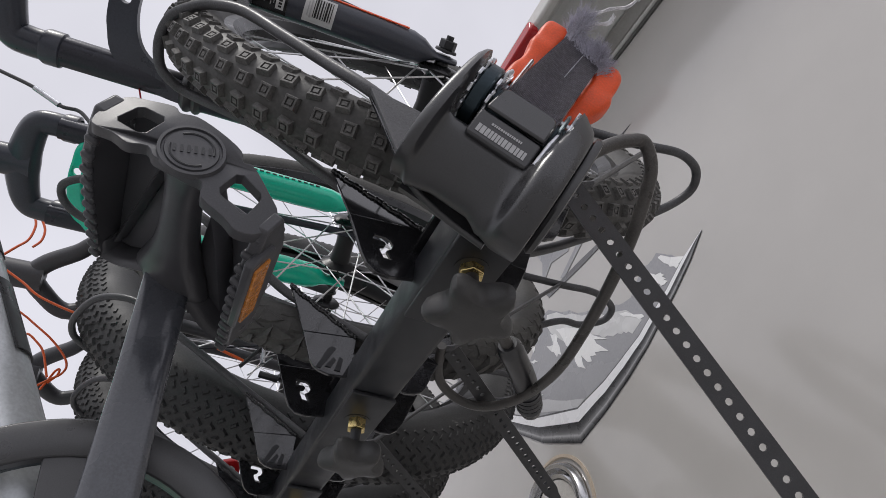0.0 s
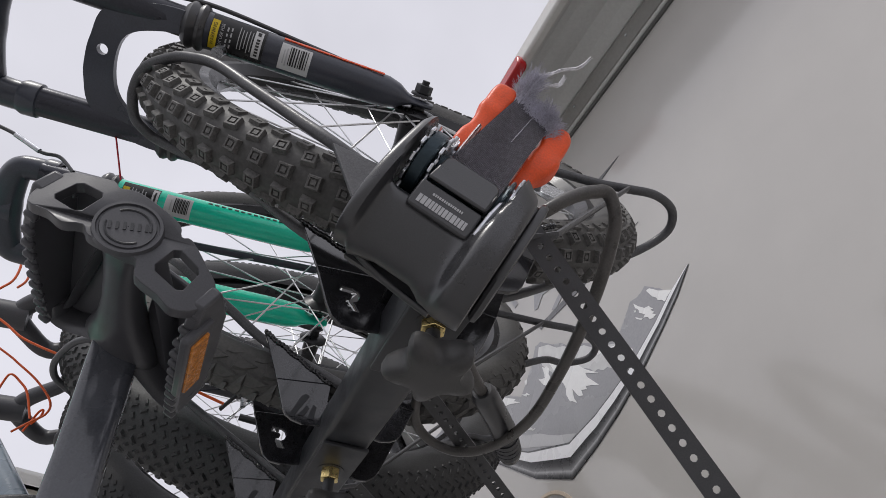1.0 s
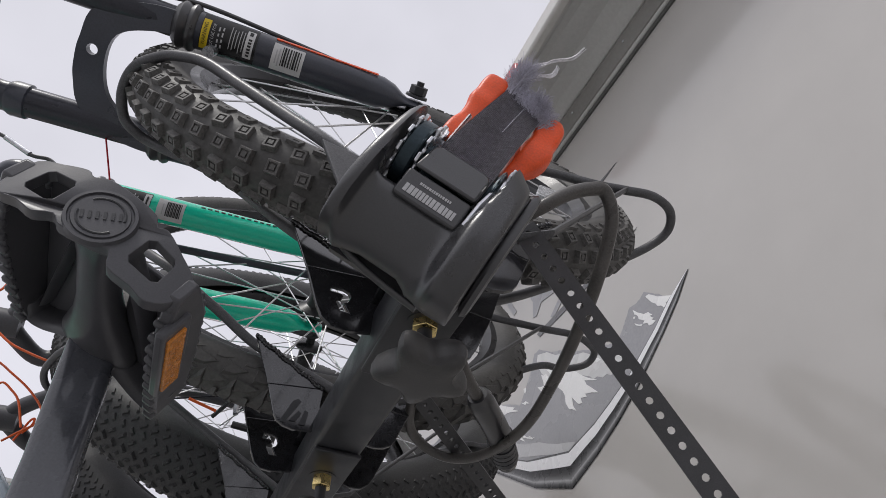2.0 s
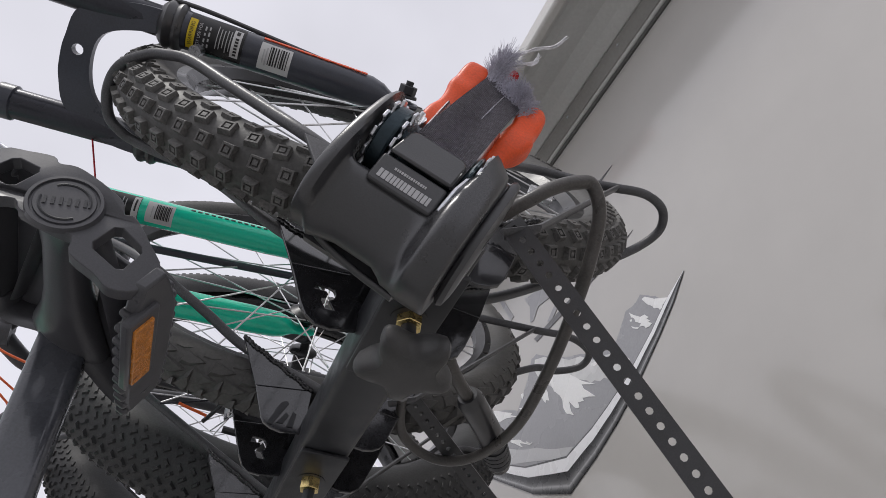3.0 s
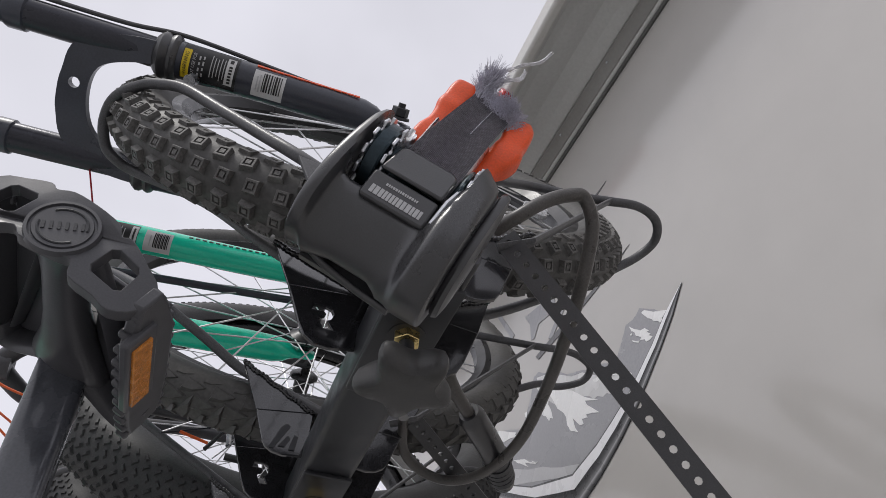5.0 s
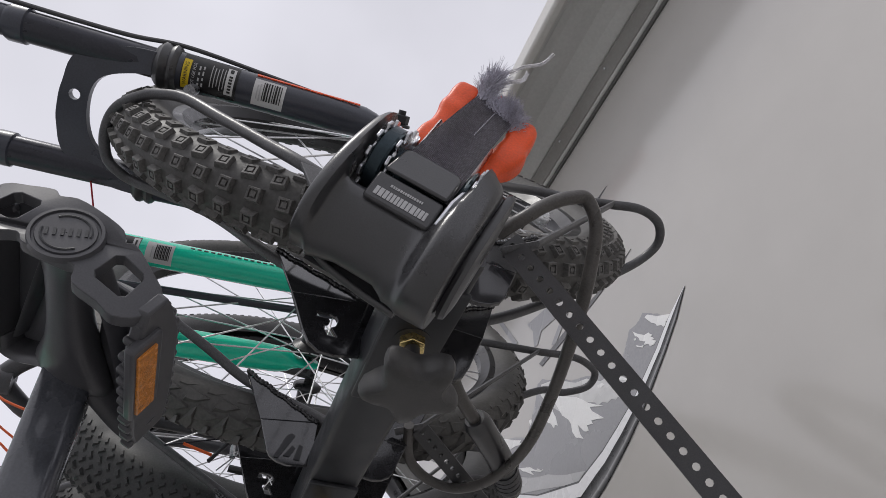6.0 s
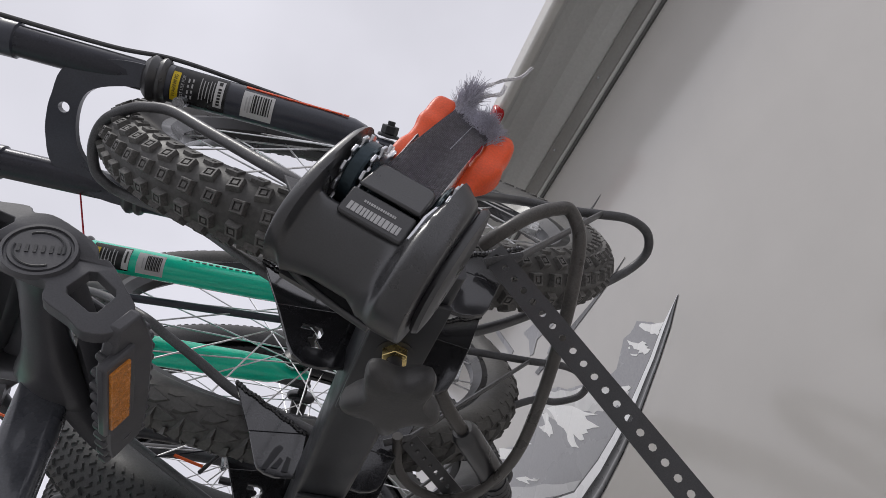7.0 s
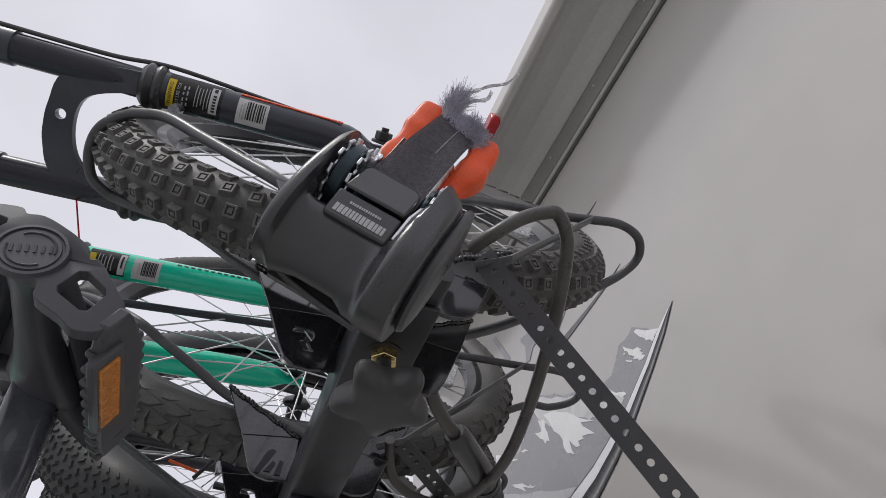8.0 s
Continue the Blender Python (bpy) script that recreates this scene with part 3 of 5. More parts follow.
    for pts in (left_hoop, right_hoop):
        if pts:
            bm = bmesh.new()
            sweep(bm, spline(pts, 8), 0.0052, 10)
            part("wire_hoop", bm, WIRE, tray, "bent black wire wheel hoop")
    # clamp plate and knob under the bar
    bm = bmesh.new()
    box(bm, Matrix.Translation((BAR_X, y + 0.012, 1.7885)), 0.0445, 0.128, 0.004)
    part("clamp_plate", bm, SATIN, tray, bevel=0.001)
    bm = bmesh.new()
    revolve(bm, [(0.0002, -0.012), (0.0055, -0.012), (0.0055, 0.03), (0.0002, 0.03)], Matrix.Translation((BAR_X, y, 1.772)), 12)
    bolt = part("clamp_bolt", bm, SATIN, rack)
    bm = bmesh.new()
    slab(bm, [(0.0097 * math.cos(radians(60 * i + 15)), 0.0097 * math.sin(radians(60 * i + 15))) for i in range(6)], 0.0115, Matrix.Translation((BAR_X, y, nut_z + 0.0050)))
    part("hex_nut", bm, BRASS, bolt, "yellow zinc hex nut", smooth=False, bevel=0.0008)
    bm = bmesh.new()
    revolve(bm, [(0.006, 0.0), (0.013, 0.0), (0.013, 0.002), (0.006, 0.002)], Matrix.Translation((BAR_X, y, 1.786)), 24, closed=True)
    part("washer", bm, SATIN, bolt)
    bm = bmesh.new()
    # five-lobed hand knob
    rings = []
    for fr, z in ((0.30, 0.0150), (0.42, 0.0146), (0.50, 0.0125), (0.66, 0.0112), (0.84, 0.0104), (0.95, 0.0072), (1.0, 0.0022), (1.0, -0.0035), (0.955, -0.0080), (0.85, -0.0104), (0.62, -0.0112), (0.30, -0.0112)):
        ring = []
        for i in range(60):
            a = 2 * math.pi * i / 60
            lobe = 0.0268 + 0.0064 * math.cos(5 * a + 5.24) + 0.0011 * math.cos(10 * a + 4.2)
            rr = fr * (lobe * fr + 0.0255 * (1 - fr))
            ring.append(bm.verts.new((BAR_X + 0.001 + rr * math.cos(a), y + rr * math.sin(a), nut_z - 0.0238 + 1.0 * z)))
        rings.append(ring)
    for a, b in zip(rings, rings[1:]):
        for i in range(60):
            j = (i + 1) % 60
            bm.faces.new((a[i], b[i], b[j], a[j]))
    bm.faces.new(rings[0])
    bm.faces.new(rings[-1][::-1])
    bmesh.ops.recalc_face_normals(bm, faces=bm.faces)
    part("hand_knob", bm, KNOB, bolt, "black five-lobed plastic hand knob")
    return tray


def perforated(pts, width_dir, width, hole, pitch, thick, tip=True):
    """A strap with a row of round holes along a smooth line."""
    bm = bmesh.new()
    line = spline(pts, 40)
    run, acc = [line[0]], 0.0
    for a, b in zip(line, line[1:]):
        acc += (b - a).length
        while acc >= pitch:
            acc -= pitch
            run.append(b - (b - a).normalized() * acc)
    wd = Vector(width_dir)
    rows = len(run) - 1
    for k in range(rows):
        a, b = run[k], run[k + 1]
        d = (b - a).normalized()
        w = (wd - d * wd.dot(d)).normalized()
        nrm = d.cross(w)
        c = (a + b) / 2
        L = (b - a).length / 2
        hw = width / 2
        square = [(L, 0), (L, hw), (0, hw), (-L, hw), (-L, 0), (-L, -hw), (0, -hw), (L, -hw)]
        rim = [(hole * math.cos(2 * math.pi * i / 8), hole * math.sin(2 * math.pi * i / 8)) for i in range(8)]
        lay = []
        for h in (thick / 2, -thick / 2):
            lay.append(([bm.verts.new(c + d * x + w * y + nrm * h) for x, y in square], [bm.verts.new(c + d * x + w * y + nrm * h) for x, y in rim]))
        for i in range(8):
            j = (i + 1) % 8
            bm.faces.new((lay[0][0][i], lay[0][0][j], lay[0][1][j], lay[0][1][i]))
            bm.faces.new((lay[1][0][j], lay[1][0][i], lay[1][1][i], lay[1][1][j]))
            bm.faces.new((lay[0][1][i], lay[0][1][j], lay[1][1][j], lay[1][1][i]))
        for i, j in ((1, 2), (2, 3), (5, 6), (6, 7)):
            bm.faces.new((lay[0][0][i], lay[1][0][i], lay[1][0][j], lay[0][0][j]))
        if k == rows - 1 and tip:
            m = axes(b - nrm * (thick / 2), d, w, nrm)
            slab(bm, [(0, hw)] + [(0, -hw)] + [(0.010 + 0.022 * math.sin(radians(a2)), -hw * math.cos(radians(a2)) * 0.72) for a2 in range(0, 181, 20)], thick, m)
    bmesh.ops.remove_doubles(bm, verts=bm.verts, dist=4e-4)
    bmesh.ops.recalc_face_normals(bm, faces=bm.faces)
    return bm


build_crossbar()
def wheel_frame(c, turn=1.5, lean=-24.0):
    """x outwards from the trailer, y up in the wheel's plane, z along the axle away from the row's near end."""
    p, f = radians(turn), radians(lean)
    n = Vector((math.sin(p) * math.cos(f), math.cos(p) * math.cos(f), math.sin(f)))
    u = Vector((-math.cos(p), math.sin(p), 0))
    return axes(c, u, n.cross(u), n)


W1, W2, W3 = wheel_frame((0.139, 0.432, 2.135)), wheel_frame((0.1237, 0.7175, 2.1335), 3.0, -27.2), wheel_frame((0.1629, 1.0725, 2.2117), 0.95, -31.1)
TYRE1, TYRE2 = wheel_frame((0.140, 0.433, 2.138), 1.9, -24.7), W2
W4 = wheel_frame((0.163, 1.380, 2.195), 0.95, -31.1)
HOOP_L = [(0.206, -0.14, -0.049), (0.231, -0.122, -0.044), (0.250, -0.11, -0.036), (0.274, -0.10, -0.016), (0.282, -0.095, 0.010), (0.277, -0.096, 0.034), (0.263, -0.10, 0.045), (0.240, -0.107, 0.050), (0.165, -0.155, 0.046)]
HOOP_R = [(-0.139, -0.10, -0.05), (-0.208, -0.10, -0.056), (-0.243, -0.10, -0.061), (-0.278, -0.10, -0.065), (-0.305, -0.10, -0.056), (-0.315, -0.10, -0.035), (-0.305, -0.10, -0.012), (-0.27, -0.115, 0.012), (-0.20, -0.15, 0.045)]

HOOP_R_WIDE = [(-0.139, -0.10, -0.053), (-0.190, -0.10, -0.058), (-0.282, -0.10, -0.063), (-0.330, -0.10, -0.067), (-0.358, -0.10, -0.062), (-0.377, -0.10, -0.049), (-0.373, -0.10, -0.027), (-0.342, -0.10, -0.010), (-0.300, -0.105, -0.006), (-0.20, -0.15, 0.030)]


def hoops(k):
    y = PITCH * k
    base = wheel_frame((0.139, 0.432 + y, 2.135))
    near, far = 0.286 + y, 0.386 + y
    tip = Vector((0.043, near, 1.913))
    if k == 0:
        ring = [base @ Vector(p) for p in HOOP_L]
        ring = [tip.lerp(ring[0], 0.33), tip.lerp(ring[0], 0.66)] + ring
    elif k == 1:
        tip = Vector((0.047, 0.570, 1.911))
        ring = [(0.004, 0.570, 1.938), (-0.034, 0.570, 1.9605), (-0.072, 0.571, 1.983)] + [W2 @ Vector(p) for p in ((0.262, -0.120, -0.050), (0.330, -0.085, -0.030), (0.364, -0.080, -0.012), (0.367, -0.074, 0.010), (0.350, -0.074, 0.027), (0.312, -0.08, 0.036), (0.20, -0.12, 0.048))]
    else:
        dy = PITCH * (k - 2)
        foot, bend = Vector((0.127, near, 1.870)), Vector((-0.131, 0.850 + dy, 2.026))
        tip = foot.lerp(bend, 0.32)
        ring = [foot.lerp(bend, 0.5), foot.lerp(bend, 0.75), bend, (-0.185, 0.880 + dy, 2.036), (-0.215, 0.935 + dy, 2.032), (-0.220, 0.974 + dy, 2.026), (-0.203, 1.000 + dy, 2.020), (-0.14, 1.015 + dy, 2.0), (-0.04, 0.97 + dy, 1.955)]
    left = [(0.136, near, 1.867), Vector((0.136, near, 1.867)).lerp(tip, 0.5), tip] + ring + [(0.047, far + 0.002, 1.909), (0.136, far, 1.871)]
    right = [(0.150, near, 1.878), (0.172, near - 0.006, 1.94)] + [base @ Vector(p) for p in (HOOP_R_WIDE if k else HOOP_R)] + [(0.247, far + 0.016, 1.914), (0.158, far, 1.871)]
    return left, right


for tray_no in range(5):
    hl, hr = hoops(tray_no)
    tr = build_tray(tray_no, hl, hr)
    yy = PITCH * tray_no
    join = wheel_frame((0.139, 0.432 + yy, 2.135)) @ Vector((-0.282, -0.10, -0.063) if tray_no else (-0.243, -0.10, -0.061))
    bm = bmesh.new()
    sweep(bm, [(0.205, 0.280 + yy, 1.868), (0.228, 0.268 + yy, 1.872), join], 0.0055, 8, squash=0.5)
    part("brace", bm, WIRE, tr, "flat steel brace to the wire hoop")

for root, length, way in (((0.2087, 0.2743, 1.8759), 0.366, (0.5909, 0.0332, -0.8060)), ((0.2297, 0.5396, 1.8748), 0.272, (0.789, 0.556, -0.250)), ((0.2297, 0.8036, 1.8748), 0.20, (0.789, 0.556, -0.250))):
    r0, sd = Vector(root), Vector(way).normalized()
    sw = sd.cross(Vector((-0.55, -0.72, -0.42))).normalized()
    pts = [r0, r0 + sd * length * 0.35, r0 + sd * length * 0.7, r0 + sd * length]
    part("wheel_strap", perforated(pts, sw, 0.0189, 0.0027, 0.01145, 0.0034), STRAP, rack, "black perforated rubber wheel strap hanging loose", smooth=False)


# ---------------------------------------------------------------- wheels and forks
def torus_tyre(m, R, rho, seg=120, n=16):
    bm = bmesh.new()
    prof = []
    for i in range(n + 1):
        a = radians(-142 + 284 * i / n)
        prof.append((R - rho + rho * math.cos(a), rho * math.sin(a)))
    revolve(bm, prof, m, seg)
    return bm


def block(bm, m, sx, sy, sz, ring=False, taper=0.8):
    """A tread block on the frame m (z outwards), tapered, with a sunk square ring or slot on top if asked."""
    q = [(-1, -1), (1, -1), (1, 1), (-1, 1)]
    lo = [bm.verts.new(m @ Vector((a * sx / 2, b * sy / 2, -0.002))) for a, b in q]
    hi = [bm.verts.new(m @ Vector((a * sx / 2 * taper, b * sy / 2 * taper, sz))) for a, b in q]
    for i in range(4):
        j = (i + 1) % 4
        bm.faces.new((lo[i], lo[j], hi[j], hi[i]))
    if not ring:
        bm.faces.new(hi)
        return
    if ring == "slot":
        levels = [(0.52, 0.20, 0.0), (0.48, 0.15, -0.0012)]
    else:
        levels = [(0.92, 0.92, 0.0005), (0.64, 0.64, 0.0005), (0.60, 0.60, -0.0010), (0.42, 0.42, -0.0010), (0.38, 0.38, 0.0004)]
    prev = hi
    for s, w, dz in levels:
        cur = [bm.verts.new(m @ Vector((a * sx / 2 * taper * s, b * sy / 2 * taper * w, sz + dz))) for a, b in q]
        for i in range(4):
            j = (i + 1) % 4
            bm.faces.new((prev[i], prev[j], cur[j], cur[i]))
        prev = cur
    bm.faces.new(prev)


def on_tyre(m, R, rho, th, phi, twist=0.0):
    """A frame on the tyre's skin: x along the rolling direction, y across, z outwards."""
    rad = Vector((math.cos(th), math.sin(th), 0))
    tan = Vector((-math.sin(th), math.cos(th), 0))
    ax = Vector((0, 0, 1))
    out = rad * math.cos(phi) + ax * math.sin(phi)
    acr = ax * math.cos(phi) - rad * math.sin(phi)
    p = rad * (R - rho) + out * rho
    x = tan * math.cos(twist) + acr * math.sin(twist)
    y = out.cross(x)
    return m @ axes(p, x, y, out)


def tread_square(m, R, rho):
    bm = bmesh.new()
    rows = 2 * round(2 * math.pi * R / 0.0262)
    rng = random.Random(2)
    for k in range(rows):
        th = 2 * math.pi * k / rows
        if k % 2 == 0:
            spec = [(-20, 0.0132, 0.0128, 0.05), (20, 0.0132, 0.0128, -0.05), (-86, 0.013, 0.012, 0.0), (86, 0.013, 0.012, 0.0)]
        else:
            spec = [(-55, 0.0132, 0.0132, 0.2), (55, 0.0132, 0.0132, -0.2)]
        for ph, sx, sy, tw in spec:
            f = on_tyre(m, R - 0.005, rho - 0.004, th + rng.uniform(-0.002, 0.002), radians(ph), tw + rng.uniform(-0.04, 0.04))
            block(bm, f, sx, sy, 0.0054, ring="square" if abs(ph) < 60 else "slot", taper=0.86)
    return bm


def tread_arrow(m, R, rho):
    bm = bmesh.new()
    rows = round(2 * math.pi * R / 0.034)
    for k in range(rows):
        th = 2 * math.pi * k / rows
        for ph, off in ((-16, 0.0), (16, 0.5), (-50, 0.5), (50, 0.0), (-76, 0.0), (76, 0.5)):
            f = on_tyre(m, R - 0.006, rho - 0.005, th + off * 2 * math.pi / rows, radians(ph), 0.5 if ph > 0 else -0.5)
            s = 0.0145 if abs(ph) < 70 else 0.011
            tri = [(-1.15, -0.9), (1.0, -0.15), (0.4, 1.0), (-0.5, 0.35)]
            lo = [bm.verts.new(f @ Vector((a * s, b * s, -0.002))) for a, b in tri]
            hi = [bm.verts.new(f @ Vector((a * s * 0.72, b * s * 0.60, 0.0042))) for a, b in tri]
            bm.faces.new(hi)
            for i in range(4):
                j = (i + 1) % 4
                bm.faces.new((lo[i], lo[j], hi[j], hi[i]))
    return bm


def tread_fine(m, R, rho):
    bm = bmesh.new()
    rows = round(2 * math.pi * R / 0.0195)
    rng = random.Random(8)
    for k in range(rows):
        th = 2 * math.pi * k / rows
        for i, ph in enumerate((-66, -52, -38, -22, -7, 9, 24, 41, 60, 79)):
            f = on_tyre(m, R - 0.003, rho - 0.002, th + (0.5 if i % 2 else 0) * 2 * math.pi / rows, radians(ph + rng.uniform(-2, 2)), 0.75 if i % 2 else -0.7)
            block(bm, f, 0.0128, 0.0058, 0.0024, taper=0.55)
    return bm


def build_wheel(bike, m, R, rho, tread, rubber, sidewall, spokes=32, hub_half=0.05):
    rimr = R - 2 * rho + 0.002
    bm = bmesh.new()
    w = min(rho * 0.62, 0.022)
    prof = [(rimr + 0.004, w), (rimr + 0.004, w - 0.003), (rimr - 0.006, w - 0.004), (rimr - 0.016, 0.006), (rimr - 0.016, -0.006), (rimr - 0.006, -w + 0.004), (rimr + 0.004, -w + 0.003), (rimr + 0.004, -w), (rimr - 0.009, -w),
            (rimr - 0.020, -0.007), (rimr - 0.020, 0.007), (rimr - 0.009, w)]
    revolve(bm, prof, m, 96, closed=True)
    bmesh.ops.recalc_face_normals(bm, faces=bm.faces)
    wheel = part("front_wheel", bm, RIM, bike, "black alloy rim with steel spokes")
    part("tyre", torus_tyre(m, R - 0.004, rho), sidewall, wheel, "black knobbly off-road tyre")
    part("tread", tread(m, R, rho), rubber, wheel)
    bm = bmesh.new()
    h = hub_half
    revolve(bm, [(0.0002, -h - 0.012), (0.008, -h - 0.012), (0.009, -h), (0.022, -h + 0.002), (0.027, -h + 0.006), (0.027, -h + 0.010), (0.016, -h + 0.016), (0.0135, 0), (0.016, h - 0.016), (0.027, h - 0.010),
                 (0.027, h - 0.006), (0.022, h - 0.002), (0.009, h), (0.008, h + 0.012), (0.0002, h + 0.012)], m, 24)
    part("hub", bm, RIM, wheel)
    for k in range(spokes):
        a = 2 * math.pi * k / spokes
        side = 1 if k % 2 else -1
        lean = radians(62) * (1 if (k // 2) % 2 else -1)
        p = m @ Vector((0.024 * math.cos(a + lean), 0.024 * math.sin(a + lean), side * (h - 0.008)))
        q = m @ Vector(((rimr - 0.016) * math.cos(a), (rimr - 0.016) * math.sin(a), side * 0.004))
        part("spoke", rod(p, q, 0.0011, 6), SPOKE, wheel)
    for s in (-1, 1):
        bm = bmesh.new()
        revolve(bm, [(0.0002, 0.0), (0.0045, 0.0), (0.0045, 0.020), (0.0002, 0.020)], m @ Matrix.Translation((0, 0, s * (h + 0.024) - 0.010)), 12)
        part("axle_end", bm, SATIN, wheel)
        bm = bmesh.new()
        slab(bm, [(0.0105 * math.cos(radians(60 * i)), 0.0105 * math.sin(radians(60 * i))) for i in range(6)], 0.010, m @ Matrix.Translation((0, 0, s * (h + 0.024) - 0.005)))
        part("axle_nut", bm, SATIN, wheel, smooth=False, bevel=0.0008)
        bm = bmesh.new()
        revolve(bm, [(0.0046, 0.0), (0.0125, 0.0), (0.0132, 0.0012), (0.0132, 0.0032), (0.0046, 0.0040)], m @ Matrix.Translation((0, 0, s * (h + 0.0165) - 0.002)), 24, closed=True)
        part("axle_washer", bm, SATIN, wheel)
    return wheel


def loft(bm, stations, seg=20):
    """Rings of (centre, across, along, half width, half height) joined to a skin."""
    rings = []
    for c, s, t, a, b in stations:
        c, s, t = Vector(c), Vector(s), Vector(t)
        rings.append([bm.verts.new(c + s * a * math.cos(2 * math.pi * k / seg) + t * b * math.sin(2 * math.pi * k / seg)) for k in range(seg)])
    for p, q in zip(rings, rings[1:]):
        for k in range(seg):
            bm.faces.new((p[k], p[(k + 1) % seg], q[(k + 1) % seg], q[k]))
    bm.faces.new(rings[0][::-1])
    bm.faces.new(rings[-1])
    bmesh.ops.recalc_face_normals(bm, faces=bm.faces)


def sticker(m, x, ang, half, length, r, material, parent, name, steps=6):
    """A thin curved label on a leg: m's x runs along the leg; it wraps from ang - half to ang + half degrees."""
    bm = bmesh.new()
    rows = []
    for i in range(steps + 1):
        a = radians(ang - half + 2 * half * i / steps)
        rows.append([bm.verts.new(m @ Vector((xx, rr * math.cos(a), rr * math.sin(a)))) for xx, rr in ((x, r), (x + length, r), (x + length, r - 0.0012), (x, r - 0.0012))])
    for p, q in zip(rows, rows[1:]):
        for k in range(4):
            bm.faces.new((p[k], p[(k + 1) % 4], q[(k + 1) % 4], q[k]))
    bm.faces.new(rows[0][::-1])
    bm.faces.new(rows[-1])
    bmesh.ops.recalc_face_normals(bm, faces=bm.faces)
    return part(name, bm, material, parent)


def bent_text(body, m, x, ang, size, r, material, parent):
    """Flat lettering wrapped round a leg, reading towards growing angles."""
    cu = bpy.data.curves.new("lettering", 'FONT')
    cu.body, cu.size, cu.align_x, cu.align_y = body, size, 'CENTER', 'CENTER'
    ob = bpy.data.objects.new("lettering", cu)
    scene.collection.objects.link(ob)
    me = bpy.data.meshes.new_from_object(ob.evaluated_get(bpy.context.evaluated_depsgraph_get()))
    bm = bmesh.new()
    bm.from_mesh(me)
    bpy.data.objects.remove(ob)
    bpy.data.curves.remove(cu)
    bpy.data.meshes.remove(me)
    for v in bm.verts:
        a = radians(ang) + v.co.x / r
        v.co = m @ Vector((x + v.co.y, r * math.cos(a), r * math.sin(a)))
    return part("lettering", bm, material, parent, smooth=False)


def fork_leg(bike, m, n, paint, u_seal, u_crown, slope, r_low=0.0185, r_st=0.0142, drop=0.0):
    """One suspension leg at axle offset n, from the drop-out outwards to the crown. Returns the slider and a frame along the leg."""
    A = lambda u: m @ Vector((u, slope * u + drop, n))
    S, N = (m.to_3x3() @ Vector((0, 1, 0))), (m.to_3x3() @ Vector((0, 0, 1)))
    bm = bmesh.new()
    st = []
    for u, a, b in ((-0.016, 0.010, 0.0035), (-0.010, 0.016, 0.004), (0.010, 0.0165, 0.0045), (0.018, 0.0168, 0.0085), (0.028, r_low * 0.95, r_low * 0.74), (0.042, r_low * 0.98, r_low * 0.93), (0.08, r_low, r_low), (u_seal - 0.012, r_low * 1.02, r_low * 1.02), (u_seal - 0.006, r_low * 1.04, r_low * 1.04)):
        st.append((A(u), S, N, a, b))
    loft(bm, st)
    slider = part("slider", bm, paint, bike, "painted lower fork leg")
    frame_m = axes(A(0), (A(1) - A(0)).normalized(), S, N)
    bm = bmesh.new()
    prof = [(r_low * 1.05, -0.006), (r_low * 1.20, -0.004), (r_low * 1.27, -0.001), (r_low * 1.22, 0.002), (r_low * 1.14, 0.0035), (r_low * 1.16, 0.005), (r_low * 1.26, 0.008), (r_low * 1.26, 0.011), (r_low * 1.12, 0.0145), (r_low * 0.98, 0.017), (r_st * 0.98, 0.018)]
    revolve(bm, prof, axes(A(u_seal), S, N, (A(1) - A(0)).normalized()), 28)
    part("dust_seal", bm, PLASTIC, slider, "black rubber dust seal")
    part("stanchion", rod(A(u_seal - 0.01), A(u_crown), r_st, 20), STANCHION, bike, "black fork stanchion tube")
    return slider, frame_m


